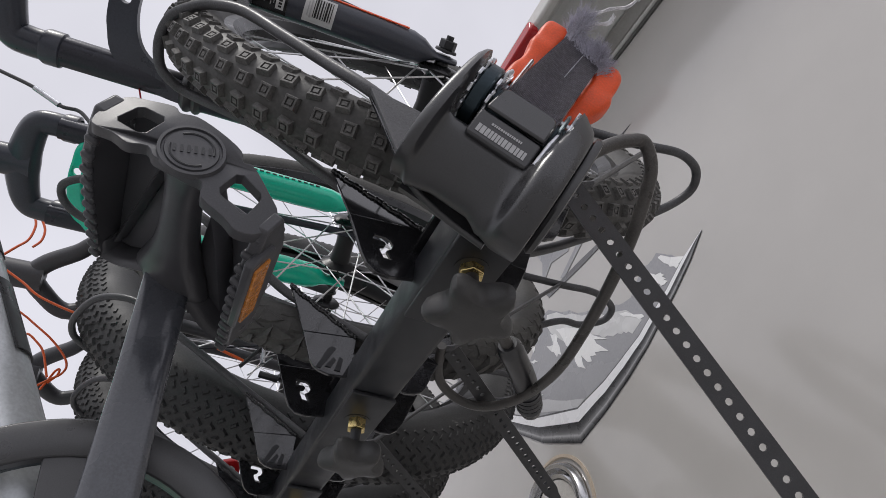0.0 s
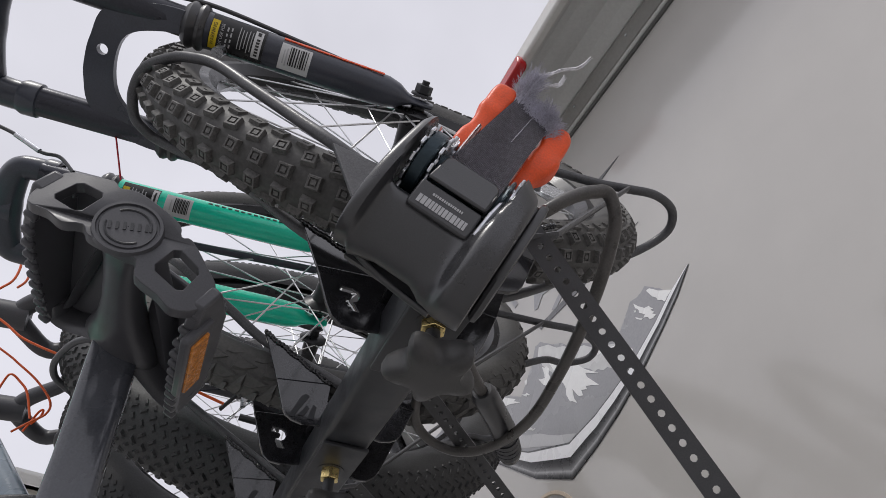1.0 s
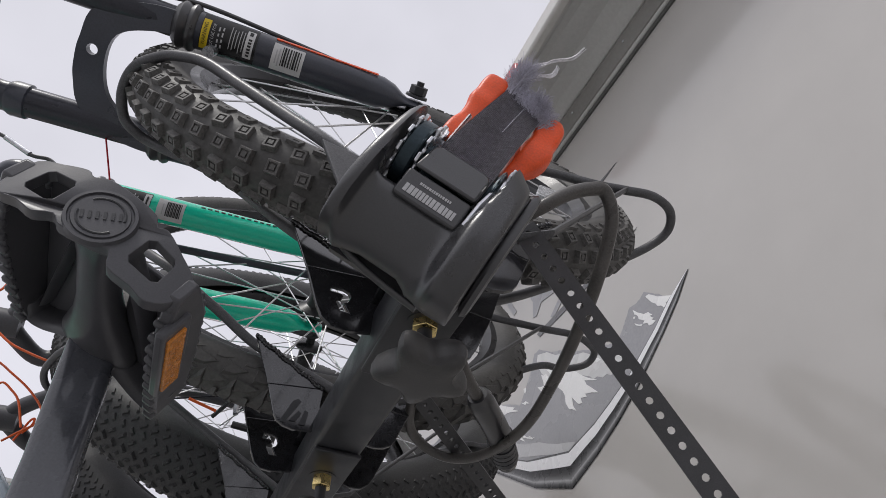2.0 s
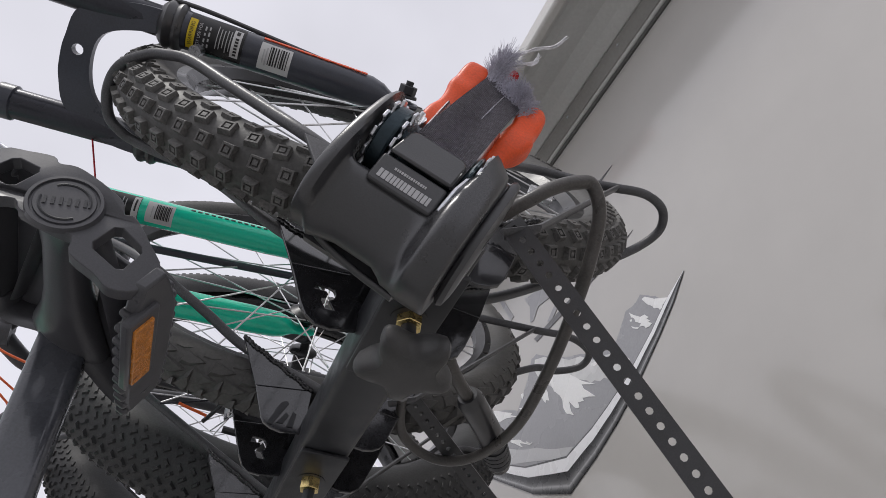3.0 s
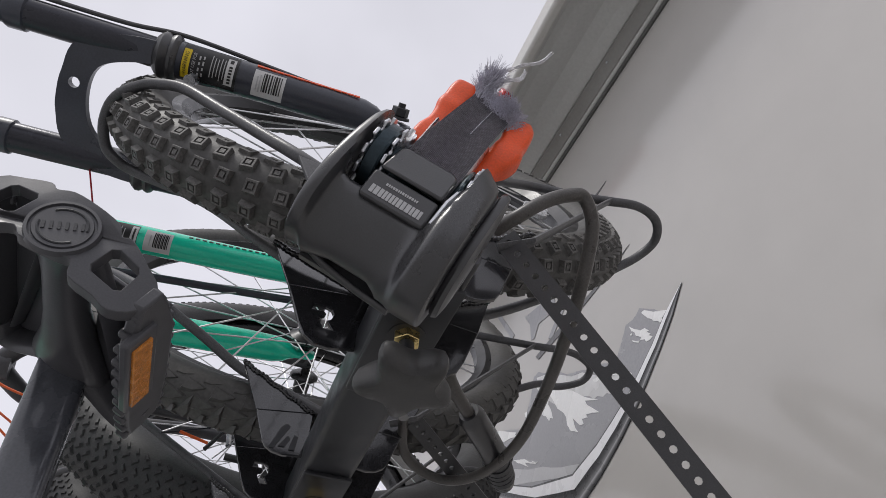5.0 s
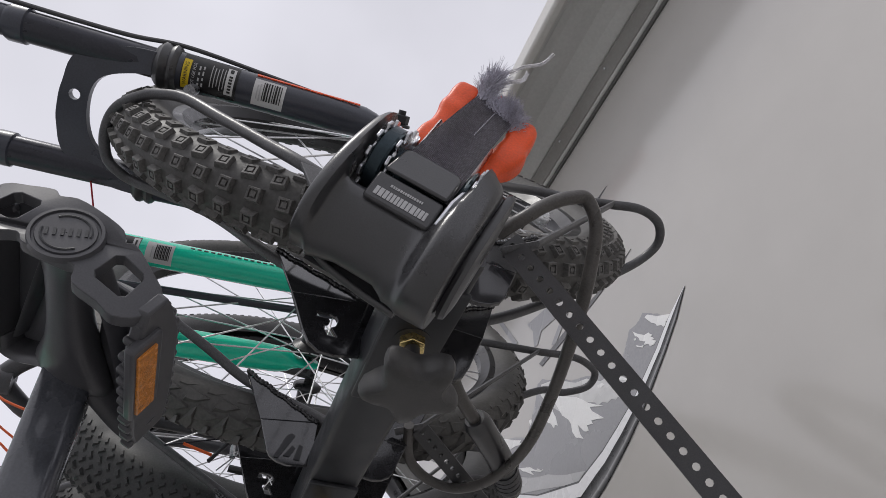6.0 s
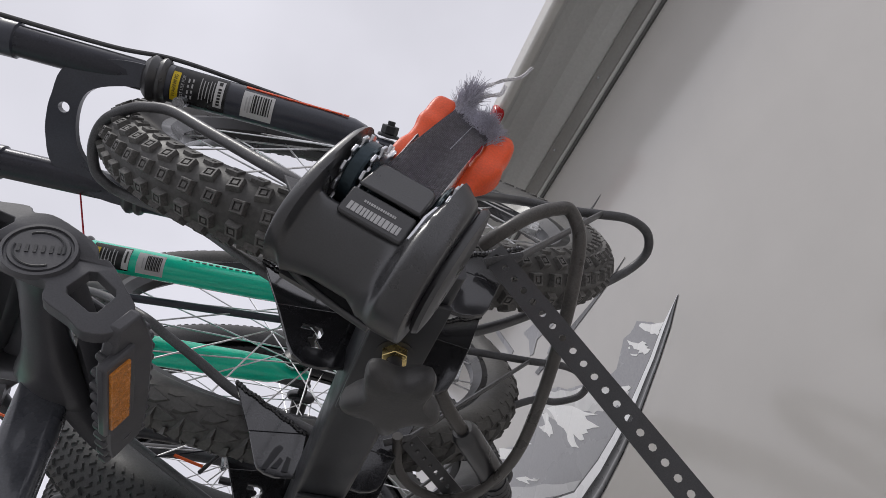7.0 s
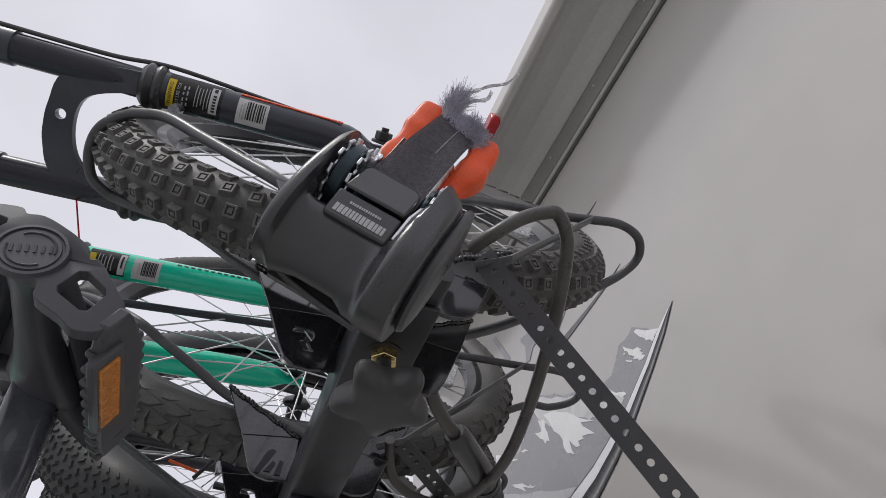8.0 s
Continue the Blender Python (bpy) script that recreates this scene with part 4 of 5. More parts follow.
def fork_arch(bike, m, n0, n1, u_seal, bulge, paint, hole=True):
    """The brace plate that bridges both sliders round the tyre, with a round hole in its middle."""
    mid = (n0 + n1) / 2
    e = u_seal - 0.003
    t = u_seal + bulge
    out = spline([(e, n0 - 0.014, 0), (u_seal + 0.45 * bulge, n0 - 0.010, 0), (u_seal + 0.90 * bulge, n0 + 0.010, 0), (t, mid - 0.022, 0), (t + 0.002, mid, 0), (t, mid + 0.022, 0), (u_seal + 0.88 * bulge, n1 - 0.012, 0), (u_seal + 0.45 * bulge, n1 + 0.010, 0), (e, n1 + 0.014, 0)], 5)
    inn = spline([(e, n1 - 0.010, 0), (u_seal + 0.30 * bulge, n1 - 0.013, 0), (u_seal + 0.62 * bulge, n1 - 0.030, 0), (u_seal + 0.73 * bulge, mid, 0), (u_seal + 0.66 * bulge, n0 + 0.030, 0), (u_seal + 0.32 * bulge, n0 + 0.014, 0), (e, n0 + 0.010, 0)], 5)
    ring = [(p.x, p.y) for p in out + inn]
    hol = [(u_seal + 0.865 * bulge + 0.0056 * math.cos(radians(30 * k)), mid - 0.012 + 0.0056 * math.sin(radians(30 * k))) for k in range(12)]
    bm = bmesh.new()
    lay = []
    for w in (-0.031, -0.041):
        rs = [[bm.verts.new(m @ Vector((u, w, n))) for u, n in r] for r in ((ring, hol) if hole else (ring,))]
        es = []
        for r in rs:
            es += [bm.edges.new((r[i], r[(i + 1) % len(r)])) for i in range(len(r))]
        bmesh.ops.triangle_fill(bm, use_beauty=True, edges=es)
        lay.append(rs)
    for ra, rb in zip(*lay):
        for i in range(len(ra)):
            j = (i + 1) % len(ra)
            bm.faces.new((ra[i], ra[j], rb[j], rb[i]))
    bmesh.ops.recalc_face_normals(bm, faces=bm.faces)
    part("brace_arch", bm, paint, bike, "fork brace arch over the tyre", bevel=0.0042)


def fork_crown(bike, m, n0, n1, u_crown, slope, material):
    mid = (n0 + n1) / 2
    A = lambda u, n, dw=0.0: m @ Vector((u, slope * u + dw, n))
    bm = bmesh.new()
    pts = spline([A(u_crown - 0.006, n0), A(u_crown + 0.012, n0), A(u_crown + 0.026, n0 + 0.003), A(u_crown + 0.034, n0 + 0.016), A(u_crown + 0.040, mid - 0.018), A(u_crown + 0.041, mid), A(u_crown + 0.040, mid + 0.018), A(u_crown + 0.034, n1 - 0.016), A(u_crown + 0.026, n1 - 0.003), A(u_crown + 0.012, n1), A(u_crown - 0.006, n1)], 6)
    k = len(pts) - 1
    sweep(bm, pts, [0.0155 + 0.0055 * math.sin(math.pi * i / k) ** 4 for i in range(k + 1)], 16)
    crown = part("fork_crown", bm, material, bike, "black forged fork crown")
    for n in (n0, n1):
        bm = bmesh.new()
        revolve(bm, [(0.0145, -0.004), (0.0184, -0.002), (0.0186, 0.012), (0.0165, 0.016)], axes(A(u_crown - 0.016, n), m.to_3x3() @ Vector((0, 1, 0)), m.to_3x3() @ Vector((0, 0, 1)), m.to_3x3() @ Vector((1, slope, 0)).normalized()), 20)
        part("clamp_collar", bm, material, crown)
    part("head_tube", rod(A(u_crown + 0.03, mid), A(u_crown + 0.19, mid, -0.02), 0.021, 20), material, bike)


def build_bike_near():
    bike = thing("bicycle", (0.0, 0.36, 1.2), "black mountain bike with grey frame hanging by its front wheel", "bicycle", "bikes on the rack")
    build_wheel(bike, TYRE1, 0.298, 0.029, tread_square, RUBBER, SIDEWALL)
    bm = bmesh.new()
    slab(bm, rounded(0.030, 0.062, 0.007, 4), 0.006, TYRE1 @ axes((-0.178, -0.062, -0.020), (0.94, 0.34, 0), (-0.34, 0.94, 0), (0, 0, 1)))
    part("wheel_reflector", bm, CLEAR_REFL, bike, "clear plastic wheel reflector", bevel=0.001)
    n0, n1, us, uc, sl = -0.058, 0.070, 0.248, 0.402, -0.09
    s1, f1 = fork_leg(bike, W1, n0, FORK_BLACK, us, uc, sl, r_low=0.0195, r_st=0.0160)
    fork_leg(bike, W1, n1, FORK_BLACK, us, uc, sl, r_low=0.0195, r_st=0.0160)
    fork_arch(bike, W1, n0, n1, us, 0.098, FORK_BLACK)
    fork_crown(bike, W1, n0, n1, uc, sl, FORK_BLACK)
    # labels and stripe on the near leg; angles turn from the upper side to the near side
    A = 192
    r = 0.0206
    sticker(f1, 0.182, A, 58, 0.056, r, LABEL_DARK, s1, "label")
    sticker(f1, 0.2295, A - 10, 46, 0.0075, r + 0.0004, LABEL_YELLOW, s1, "label")
    bent_text("WARNING", f1, 0.2332, A - 8, 0.0052, r + 0.0010, INK, s1)
    bent_text("NOT USE FOR", f1, 0.2255, A - 8, 0.0044, r + 0.0007, LABEL_GREY, s1)
    for i in range(2):
        for j in range(4):
            sticker(f1, 0.2195 - 0.0040 * i, A - 34 + 17 * j + 3 * (i % 2), 6 - (i + j) % 3, 0.0015, r + 0.0004, LABEL_GREY, s1, "print_line", 3)
    for i in range(5):
        sticker(f1, 0.2080 - 0.0032 * i, A + 4 - 3 * (i % 2), 34 - 4 * (i % 3), 0.0008, r + 0.0004, LABEL_GREY, s1, "print_line")
    sticker(f1, 0.185, A + 2, 42, 0.0085, r + 0.0004, LABEL_WHITE, s1, "label")
    for j in range(6):
        sticker(f1, 0.1872, A - 30 + 9 * j, 2.8, 0.0034, r + 0.0008, INK, s1, "print_line", 3)
    sticker(f1, 0.1875, A + 34, 6, 0.0034, r + 0.0008, INK, s1, "print_mark", 3)
    sticker(f1, 0.132, A - 4, 42, 0.033, r + 0.0002, LABEL_WHITE, s1, "label")
    for i in range(11):
        sticker(f1, 0.1355 + 0.0018 * i + 0.0006 * (i % 3), A + 2, 28, 0.0009 + 0.0005 * (i % 2), r + 0.0007, INK, s1, "print_bar", 4)
    sticker(f1, 0.157, A - 4, 26, 0.0014, r + 0.0007, LABEL_GREY, s1, "print_line", 4)
    sticker(f1, 0.160, A - 4, 20, 0.0012, r + 0.0007, LABEL_GREY, s1, "print_line", 4)
    for i in range(16):
        sticker(f1, 0.050 + 0.0072 * i, A + 60, 4.6 - (i % 3) * 0.7, 0.0069, r + 0.0001, ORANGE, s1, "stripe_mark", 3)
    # brake hose down the leg
    bm = bmesh.new()
    sweep(bm, spline([W1 @ Vector(p) for p in ((0.50, -0.045, -0.080), (0.40, -0.034, -0.078), (0.30, -0.024, -0.078), (0.24, -0.016, -0.083), (0.15, -0.004, -0.0775), (0.05, 0.010, -0.070))], 8), 0.0025, 8)
    part("brake_hose", bm, PLASTIC, bike)
    # rim-brake boss below the seal
    bm = bmesh.new()
    revolve(bm, [(0.0002, 0.0), (0.006, 0.0), (0.006, 0.022), (0.0002, 0.022)], W1 @ axes((0.222, -0.035, -0.045), (1, 0, 0), (0, 0, 1), (0, -1, 0)), 14)
    part("brake_boss", bm, STEEL, bike)
    # frame
    bb, head = Vector((-0.0345, 0.3610, 1.5486)), Vector((-0.405, 0.405, 2.085))
    bm = bmesh.new()
    sweep(bm, [bb, bb.lerp(head, 0.4), bb.lerp(head, 0.8), head], [0.021, 0.0235, 0.0235, 0.022], 24)
    tube = part("down_tube", bm, SILVER, bike, "brushed grey aluminium down tube")
    d = (head - bb).normalized()
    side = Vector((0.85, -0.2, 0.5))
    side = (side - d * side.dot(d)).normalized()
    fm = axes(bb, d, side, d.cross(side))
    for x, w, h in ((0.14, 0.050, 26), (0.215, 0.016, 20)):
        sticker(fm, x, -6, h, w, 0.0238, LABEL_DARK, tube, "decal")
    part("seat_tube", rod(bb, bb + Vector((-0.42, 0.0, -0.12)), 0.016, 20), SILVER, bike)
    for s in (-1, 1):
        bm = bmesh.new()
        sweep(bm, spline([bb + Vector((0.01, s * 0.03, -0.01)), bb + Vector((0.03, s * 0.055, -0.2)), bb + Vector((0.05, s * 0.065, -0.42))], 6), 0.010, 12)
        part("chain_stay", bm, SILVER, bike)
    bm = bmesh.new()
    revolve(bm, [(0.0002, -0.036), (0.02, -0.036), (0.021, 0.036), (0.0002, 0.036)], axes(bb, (1, 0, 0), (0, 0, 1), (0, -1, 0)), 28)
    part("bottom_bracket", bm, SILVER, bike)
    # chain guard ring with spokes, on the near side
    cm = axes((-0.0353, 0.3330, 1.540), (1, 0, 0), (0, 0, 1), (0, -1, 0)) @ Matrix.Scale(1.085, 4)
    bm = bmesh.new()
    revolve(bm, [(0.070, -0.002), (0.086, -0.003), (0.0885, 0.0), (0.087, 0.004), (0.078, 0.0065), (0.070, 0.004)], cm, 72, closed=True)
    for k in range(5):
        box(bm, cm @ Matrix.Rotation(radians(72 * k + 30), 4, 'Z') @ Matrix.Translation((0.048, 0, 0.0)), 0.052, 0.018, 0.006)
    guard = part("chain_guard", bm, PLASTIC, bike, "black plastic chain guard ring", bevel=0.0008)
    bm = bmesh.new()
    revolve(bm, [(0.071, -0.004), (0.079, -0.004), (0.079, -0.007), (0.071, -0.007)], cm, 72, closed=True)
    for k in range(38):
        box(bm, cm @ Matrix.Rotation(2 * math.pi * k / 38, 4, 'Z') @ Matrix.Translation((0.0795, 0, -0.0055)), 0.006, 0.005, 0.0025)
    part("chainring", bm, DARKMETAL, guard)
    # crank arm
    bm = bmesh.new()
    c0, c1 = Vector((-0.0205, 0.3160, 1.540)), Vector((-0.0388, 0.3120, 1.7165))
    rings = []
    for f, a, b in ((-0.09, 0.0084, 0.0063), (-0.05, 0.012, 0.009), (0.0, 0.0134, 0.0095), (0.15, 0.0124, 0.009), (0.6, 0.011, 0.0082), (0.92, 0.0115, 0.0085), (1.02, 0.0115, 0.009), (1.06, 0.0095, 0.0075), (1.08, 0.005, 0.005)):
        c = c0.lerp(c1, f)
        rings.append([bm.verts.new(c + Vector((x * a * 2.15, y * b * 2 + 0.05 * x * a, 0.1 * x * a))) for x, y in rounded(1, 1, 0.22, 3)])
    for p, q in zip(rings, rings[1:]):
        for k in range(len(p)):
            bm.faces.new((p[k], p[(k + 1) % len(p)], q[(k + 1) % len(p)], q[k]))
    bm.faces.new(rings[0][::-1])
    bm.faces.new(rings[-1])
    bmesh.ops.recalc_face_normals(bm, faces=bm.faces)
    part("crank_arm", bm, CRANK, bike, "black crank arm")
    build_pedal(bike)
    return bike


def build_pedal(bike):
    L, Yv, T = Vector((0.9061, 0.0234, -0.4223)), Vector((0.0061, 0.9976, 0.0685)), Vector((0.4229, -0.0647, 0.9039))
    pm = axes((-0.0368, 0.2481, 1.7104), L, Yv, T)
    P = lambda x, y, z: pm @ Vector((x, y if y < 0 else 1.6 * y, z))
    bow = lambda x: 0.0075 * (x / 0.042) ** 2
    # outer end plate, bowed, with a scalloped edge and two windows
    outer = [(-0.0445, -0.006), (-0.0440, 0.008), (-0.034, 0.0125), (-0.024, 0.0162), (-0.019, 0.0145), (-0.0125, 0.0178), (0.0, 0.0182), (0.0125, 0.0172), (0.0175, 0.0130), (0.0215, 0.0152), (0.034, 0.0108), (0.0440, 0.0060), (0.0450, -0.007),
             (0.038, -0.0150), (0.030, -0.0148), (0.0185, -0.0152), (0.0135, -0.0092), (0.007, -0.0112), (-0.0075, -0.0135), (-0.0138, -0.0108), (-0.0208, -0.0152), (-0.030, -0.0140), (-0.040, -0.0145)]
    holes = [[(-0.0355, -0.0068), (-0.0200, -0.0075), (-0.0200, 0.0075), (-0.0340, 0.0068)], [(0.0355, -0.0072), (0.0200, -0.0075), (0.0200, 0.0078), (0.0345, 0.0070)]]
    outer = [(p.x, p.y) for p in spline([(a, b, 0) for a, b in outer], 3, closed=True)]
    holes = [[(q[k][0] + (q[(k + d) % 4][0] - q[k][0]) * 0.14, q[k][1] + (q[(k + d) % 4][1] - q[k][1]) * 0.14) for k in range(4) for d in (-1, 1)] for q in holes]
    bm = bmesh.new()
    layers = []
    for y in (-0.0350, -0.0415):
        rings = [[bm.verts.new(P(a, y + bow(a), b)) for a, b in ring] for ring in [outer] + holes]
        es = []
        for ring in rings:
            es += [bm.edges.new((ring[i], ring[(i + 1) % len(ring)])) for i in range(len(ring))]
        bmesh.ops.triangle_fill(bm, use_beauty=True, edges=es)
        layers.append(rings)
    for ra, rb in zip(*layers):
        for i in range(len(ra)):
            j = (i + 1) % len(ra)
            bm.faces.new((ra[i], ra[j], rb[j], rb[i]))
    bmesh.ops.recalc_face_normals(bm, faces=bm.faces)
    pedal = part("pedal", bm, PEDAL_PL, bike, "worn black plastic platform pedal", bevel=0.0016)
    bossm = pm @ axes((0, -0.0410, 0.0), (1, 0, 0), (0, 0, 1), (0, -1, 0))
    bm = bmesh.new()
    revolve(bm, [(0.0002, 0.0014), (0.0112, 0.0014), (0.0115, 0.0006), (0.0124, 0.0006), (0.0127, 0.0017), (0.0140, 0.0016), (0.0146, -0.001)], bossm, 48)
    part("end_boss", bm, PEDAL_PL, pedal, "round raised maker's boss")
    bm = bmesh.new()
    for i in range(6):
        box(bm, bossm @ Matrix.Rotation(radians(38), 4, 'Z') @ Matrix.Translation((-0.0072 + 0.0029 * i, 0.0, 0.0015)), 0.0012, 0.0040, 0.0007)
    part("raised_mark", bm, SATIN, pedal, smooth=False)
    for a0, a1 in ((25, 155), (205, 335)):
        bm = bmesh.new()
        line = [bossm @ Vector((0.0092 * math.cos(radians(a0 + (a1 - a0) * i / 14)), 0.0092 * math.sin(radians(a0 + (a1 - a0) * i / 14)), 0.0014)) for i in range(15)]
        sweep(bm, line, 0.0006, 6)
        part("raised_arc", bm, SATIN, pedal)
    # spindle housing flaring into the end plate and into the inner end
    bm = bmesh.new()
    st = [(P(0, y, z), L, T, a, b) for y, a, b, z in ((-0.035, 0.0150, 0.0110, 0.0), (-0.028, 0.0112, 0.0098, 0.0), (-0.018, 0.0092, 0.0092, -0.0005), (-0.004, 0.0090, 0.0092, -0.001), (0.010, 0.0100, 0.0098, -0.001), (0.022, 0.0135, 0.0112, -0.001), (0.032, 0.0195, 0.0118, -0.001), (0.038, 0.0230, 0.0112, -0.001), (0.041, 0.0215, 0.0095, -0.001))]
    loft(bm, st, 24)
    part("spindle_housing", bm, PEDAL_PL, pedal)
    part("spindle", rod(P(0, 0.036, 0), P(0, 0.042, 0), 0.006, 14), STEEL, pedal)
    # curved inner end
    bm = bmesh.new()
    line = spline([P(-0.0435, 0.040, 0), P(-0.041, 0.0475, 0), P(-0.031, 0.0465, 0), P(-0.017, 0.0400, 0), P(0, 0.0340, 0), P(0.017, 0.0400, 0), P(0.031, 0.0465, 0), P(0.041, 0.0475, 0), P(0.0435, 0.040, 0)], 5)
    sweep(bm, line, 0.0105, 12, squash=0.42, up=Yv)
    part("inner_end", bm, PEDAL_PL, pedal)
    for s in (-1, 1):
        # side cage, tapered, with teeth on both edges
        bm = bmesh.new()
        st = []
        for y, h in ((-0.034, 0.0065), (-0.024, 0.0100), (-0.006, 0.0145), (0.022, 0.0143), (0.040, 0.0130), (0.0485, 0.0100)):
            x = s * (0.0445 - 0.0000 + 0.0012 * math.cos(y * 40))
            st.append([bm.verts.new(P(x + s * dx, y, z * h)) for dx, z in ((-0.0035, -1), (0.0030, -0.92), (0.0030, 0.92), (-0.0035, 1))])
        for p, q in zip(st, st[1:]):
            for k in range(4):
                bm.faces.new((p[k], p[(k + 1) % 4], q[(k + 1) % 4], q[k]))
        bm.faces.new(st[0][::-1])
        bm.faces.new(st[-1])
        bmesh.ops.recalc_face_normals(bm, faces=bm.faces)
        for z in (-1, 1):
            for k in range(12):
                y = -0.027 + 0.0092 * k
                box(bm, pm @ Matrix.Translation((s * 0.0440, y, z * (0.0142 - (9.0 if y < 0.002 else 0.55) * (y - 0.002) ** 2))), 0.0065, 0.0046, 0.0042)
        part("side_cage", bm, PEDAL_PL, pedal, bevel=0.0014)
        # sloping web between the housing and the cage
        bm = bmesh.new()
        front = -0.026 if s < 0 else -0.006
        q = [(s * 0.008, front, 0.0125), (s * 0.042, front, 0.0125), (s * 0.042, 0.047, 0.0020), (s * 0.016, 0.040, 0.0020), (s * 0.008, 0.033, 0.0030)]
        lo = [bm.verts.new(P(*v)) for v in q]
        hi = [bm.verts.new(P(a, b, c + 0.003)) for a, b, c in q]
        bm.faces.new(lo)
        bm.faces.new(hi[::-1])
        for k in range(5):
            bm.faces.new((lo[k], lo[(k + 1) % 5], hi[(k + 1) % 5], hi[k]))
        bmesh.ops.recalc_face_normals(bm, faces=bm.faces)
        part("web", bm, PEDAL_PL, pedal, bevel=0.001)
        # stiffening rib from the end plate out to the inner corner
        bm = bmesh.new()
        rib = spline([P(s * 0.010, -0.031, 0.004), P(s * 0.015, -0.014, 0.0045), P(s * 0.023, 0.008, 0.004), P(s * 0.037, 0.040, 0.001)], 5)
        sweep(bm, rib, 0.0062, 8, squash=0.30, up=L)
        part("rib", bm, PEDAL_PL, pedal)
        if s < 0:
            continue
        bm = bmesh.new()
        box(bm, pm @ Matrix.Translation((s * 0.0485, 0.0075, -0.0085)), 0.0050, 0.058, 0.0175)
        part("reflector_housing", bm, PEDAL_PL, pedal, bevel=0.0014)
        bm = bmesh.new()
        box(bm, pm @ Matrix.Translation((s * 0.0512, 0.0075, -0.0095)), 0.0024, 0.048, 0.0108)
        part("reflector", bm, AMBER, pedal, "amber pedal reflector", bevel=0.0006)


def build_bike_teal():
    bike = thing("bicycle", (-0.02, 0.66, 1.2), "mountain bike with teal suspension fork hung by its front wheel", "bicycle", "bikes on the rack")
    build_wheel(bike, TYRE2, 0.3225, 0.026, tread_arrow, SIDEWALL, SIDEWALL, hub_half=0.044)
    bm = bmesh.new()
    slab(bm, rounded(0.026, 0.08, 0.007, 4), 0.006, TYRE2 @ axes((-0.212, -0.0565, -0.018), (0.957, 0.29, 0), (-0.29, 0.957, 0), (0, 0, 1)))
    part("wheel_reflector", bm, CLEAR_REFL, bike, "clear plastic wheel reflector", bevel=0.001)
    part("loose_wire", rod((-0.182, 0.5, 2.105), (-0.138, 0.5, 2.008), 0.0010, 6), RED, bike, "thin dark red wire")
    bm = bmesh.new()
    sweep(bm, [(-0.306, 0.62, 2.1415), (-0.292, 0.62, 2.1355), (-0.272, 0.62, 2.1265)], 0.0034, 10)
    part("ferrule", bm, STEEL, bike, "steel cable ferrule")
    n0, n1, us, uc, sl = -0.063, 0.060, 0.308, 0.396, -0.05
    s1, f1 = fork_leg(bike, W2, n0, TEAL, us, uc, sl, r_low=0.0185, r_st=0.0143, drop=-0.009)
    fork_leg(bike, W2, n1, TEAL, us, uc, sl, r_low=0.0205, r_st=0.0143, drop=-0.009)
    fork_arch(bike, W2, n0, n1, us, 0.067, TEAL)
    fork_crown(bike, W2, n0, n1, uc, sl, FORK_BLACK)
    A, r = 205, 0.0193
    sticker(f1, 0.250, A, 52, 0.046, r, LABEL_DARK, s1, "label")
    sticker(f1, 0.287, A - 6, 34, 0.008, r + 0.0004, LABEL_YELLOW, s1, "label")
    for i in range(5):
        sticker(f1, 0.283 - 0.0042 * i, A - 4 + 3 * (i % 2), 34 - 5 * (i % 3), 0.0011, r + 0.0004, LABEL_GREY, s1, "print_line")
    sticker(f1, 0.2505, A, 44, 0.0080, r + 0.0004, LABEL_WHITE, s1, "label")
    sticker(f1, 0.2535, A + 8, 24, 0.0022, r + 0.0008, INK, s1, "print_line")
    sticker(f1, 0.207, A - 4, 46, 0.034, r, LABEL_WHITE, s1, "label")
    for i in range(10):
        sticker(f1, 0.211 + 0.0019 * i, A + 2, 30, 0.0009 + 0.0005 * (i % 2), r + 0.0005, INK, s1, "print_bar", 4)
    sticker(f1, 0.233, A - 2, 22, 0.0012, r + 0.0005, LABEL_GREY, s1, "print_line", 4)
    for i in range(15):
        sticker(f1, 0.060 + 0.0088 * i, A + 52, 3.5, 0.0055, r + 0.0001, INK, s1, "print_bar", 3)
    bm = bmesh.new()
    sweep(bm, spline([(-0.42, 0.62, 2.165), (-0.349, 0.62, 2.151), (-0.307, 0.62, 2.142), (-0.271, 0.62, 2.126), (-0.249, 0.62, 2.127), (-0.226, 0.62, 2.109)], 8), 0.0024, 8)
    part("brake_hose", bm, PLASTIC, bike)
    part("rod", rod(W2 @ Vector((-0.06, -0.012, -0.026)), W2 @ Vector((0.28, -0.045, -0.019)), 0.0055, 12), FORK_BLACK, bike, "thin black steel stay")
    bm = bmesh.new()
    bb, head = Vector((-0.06, 0.60, 1.50)), Vector((-0.46, 0.70, 2.06))
    sweep(bm, [bb, head], 0.022, 20)
    part("down_tube", bm, TEAL, bike)
    return bike


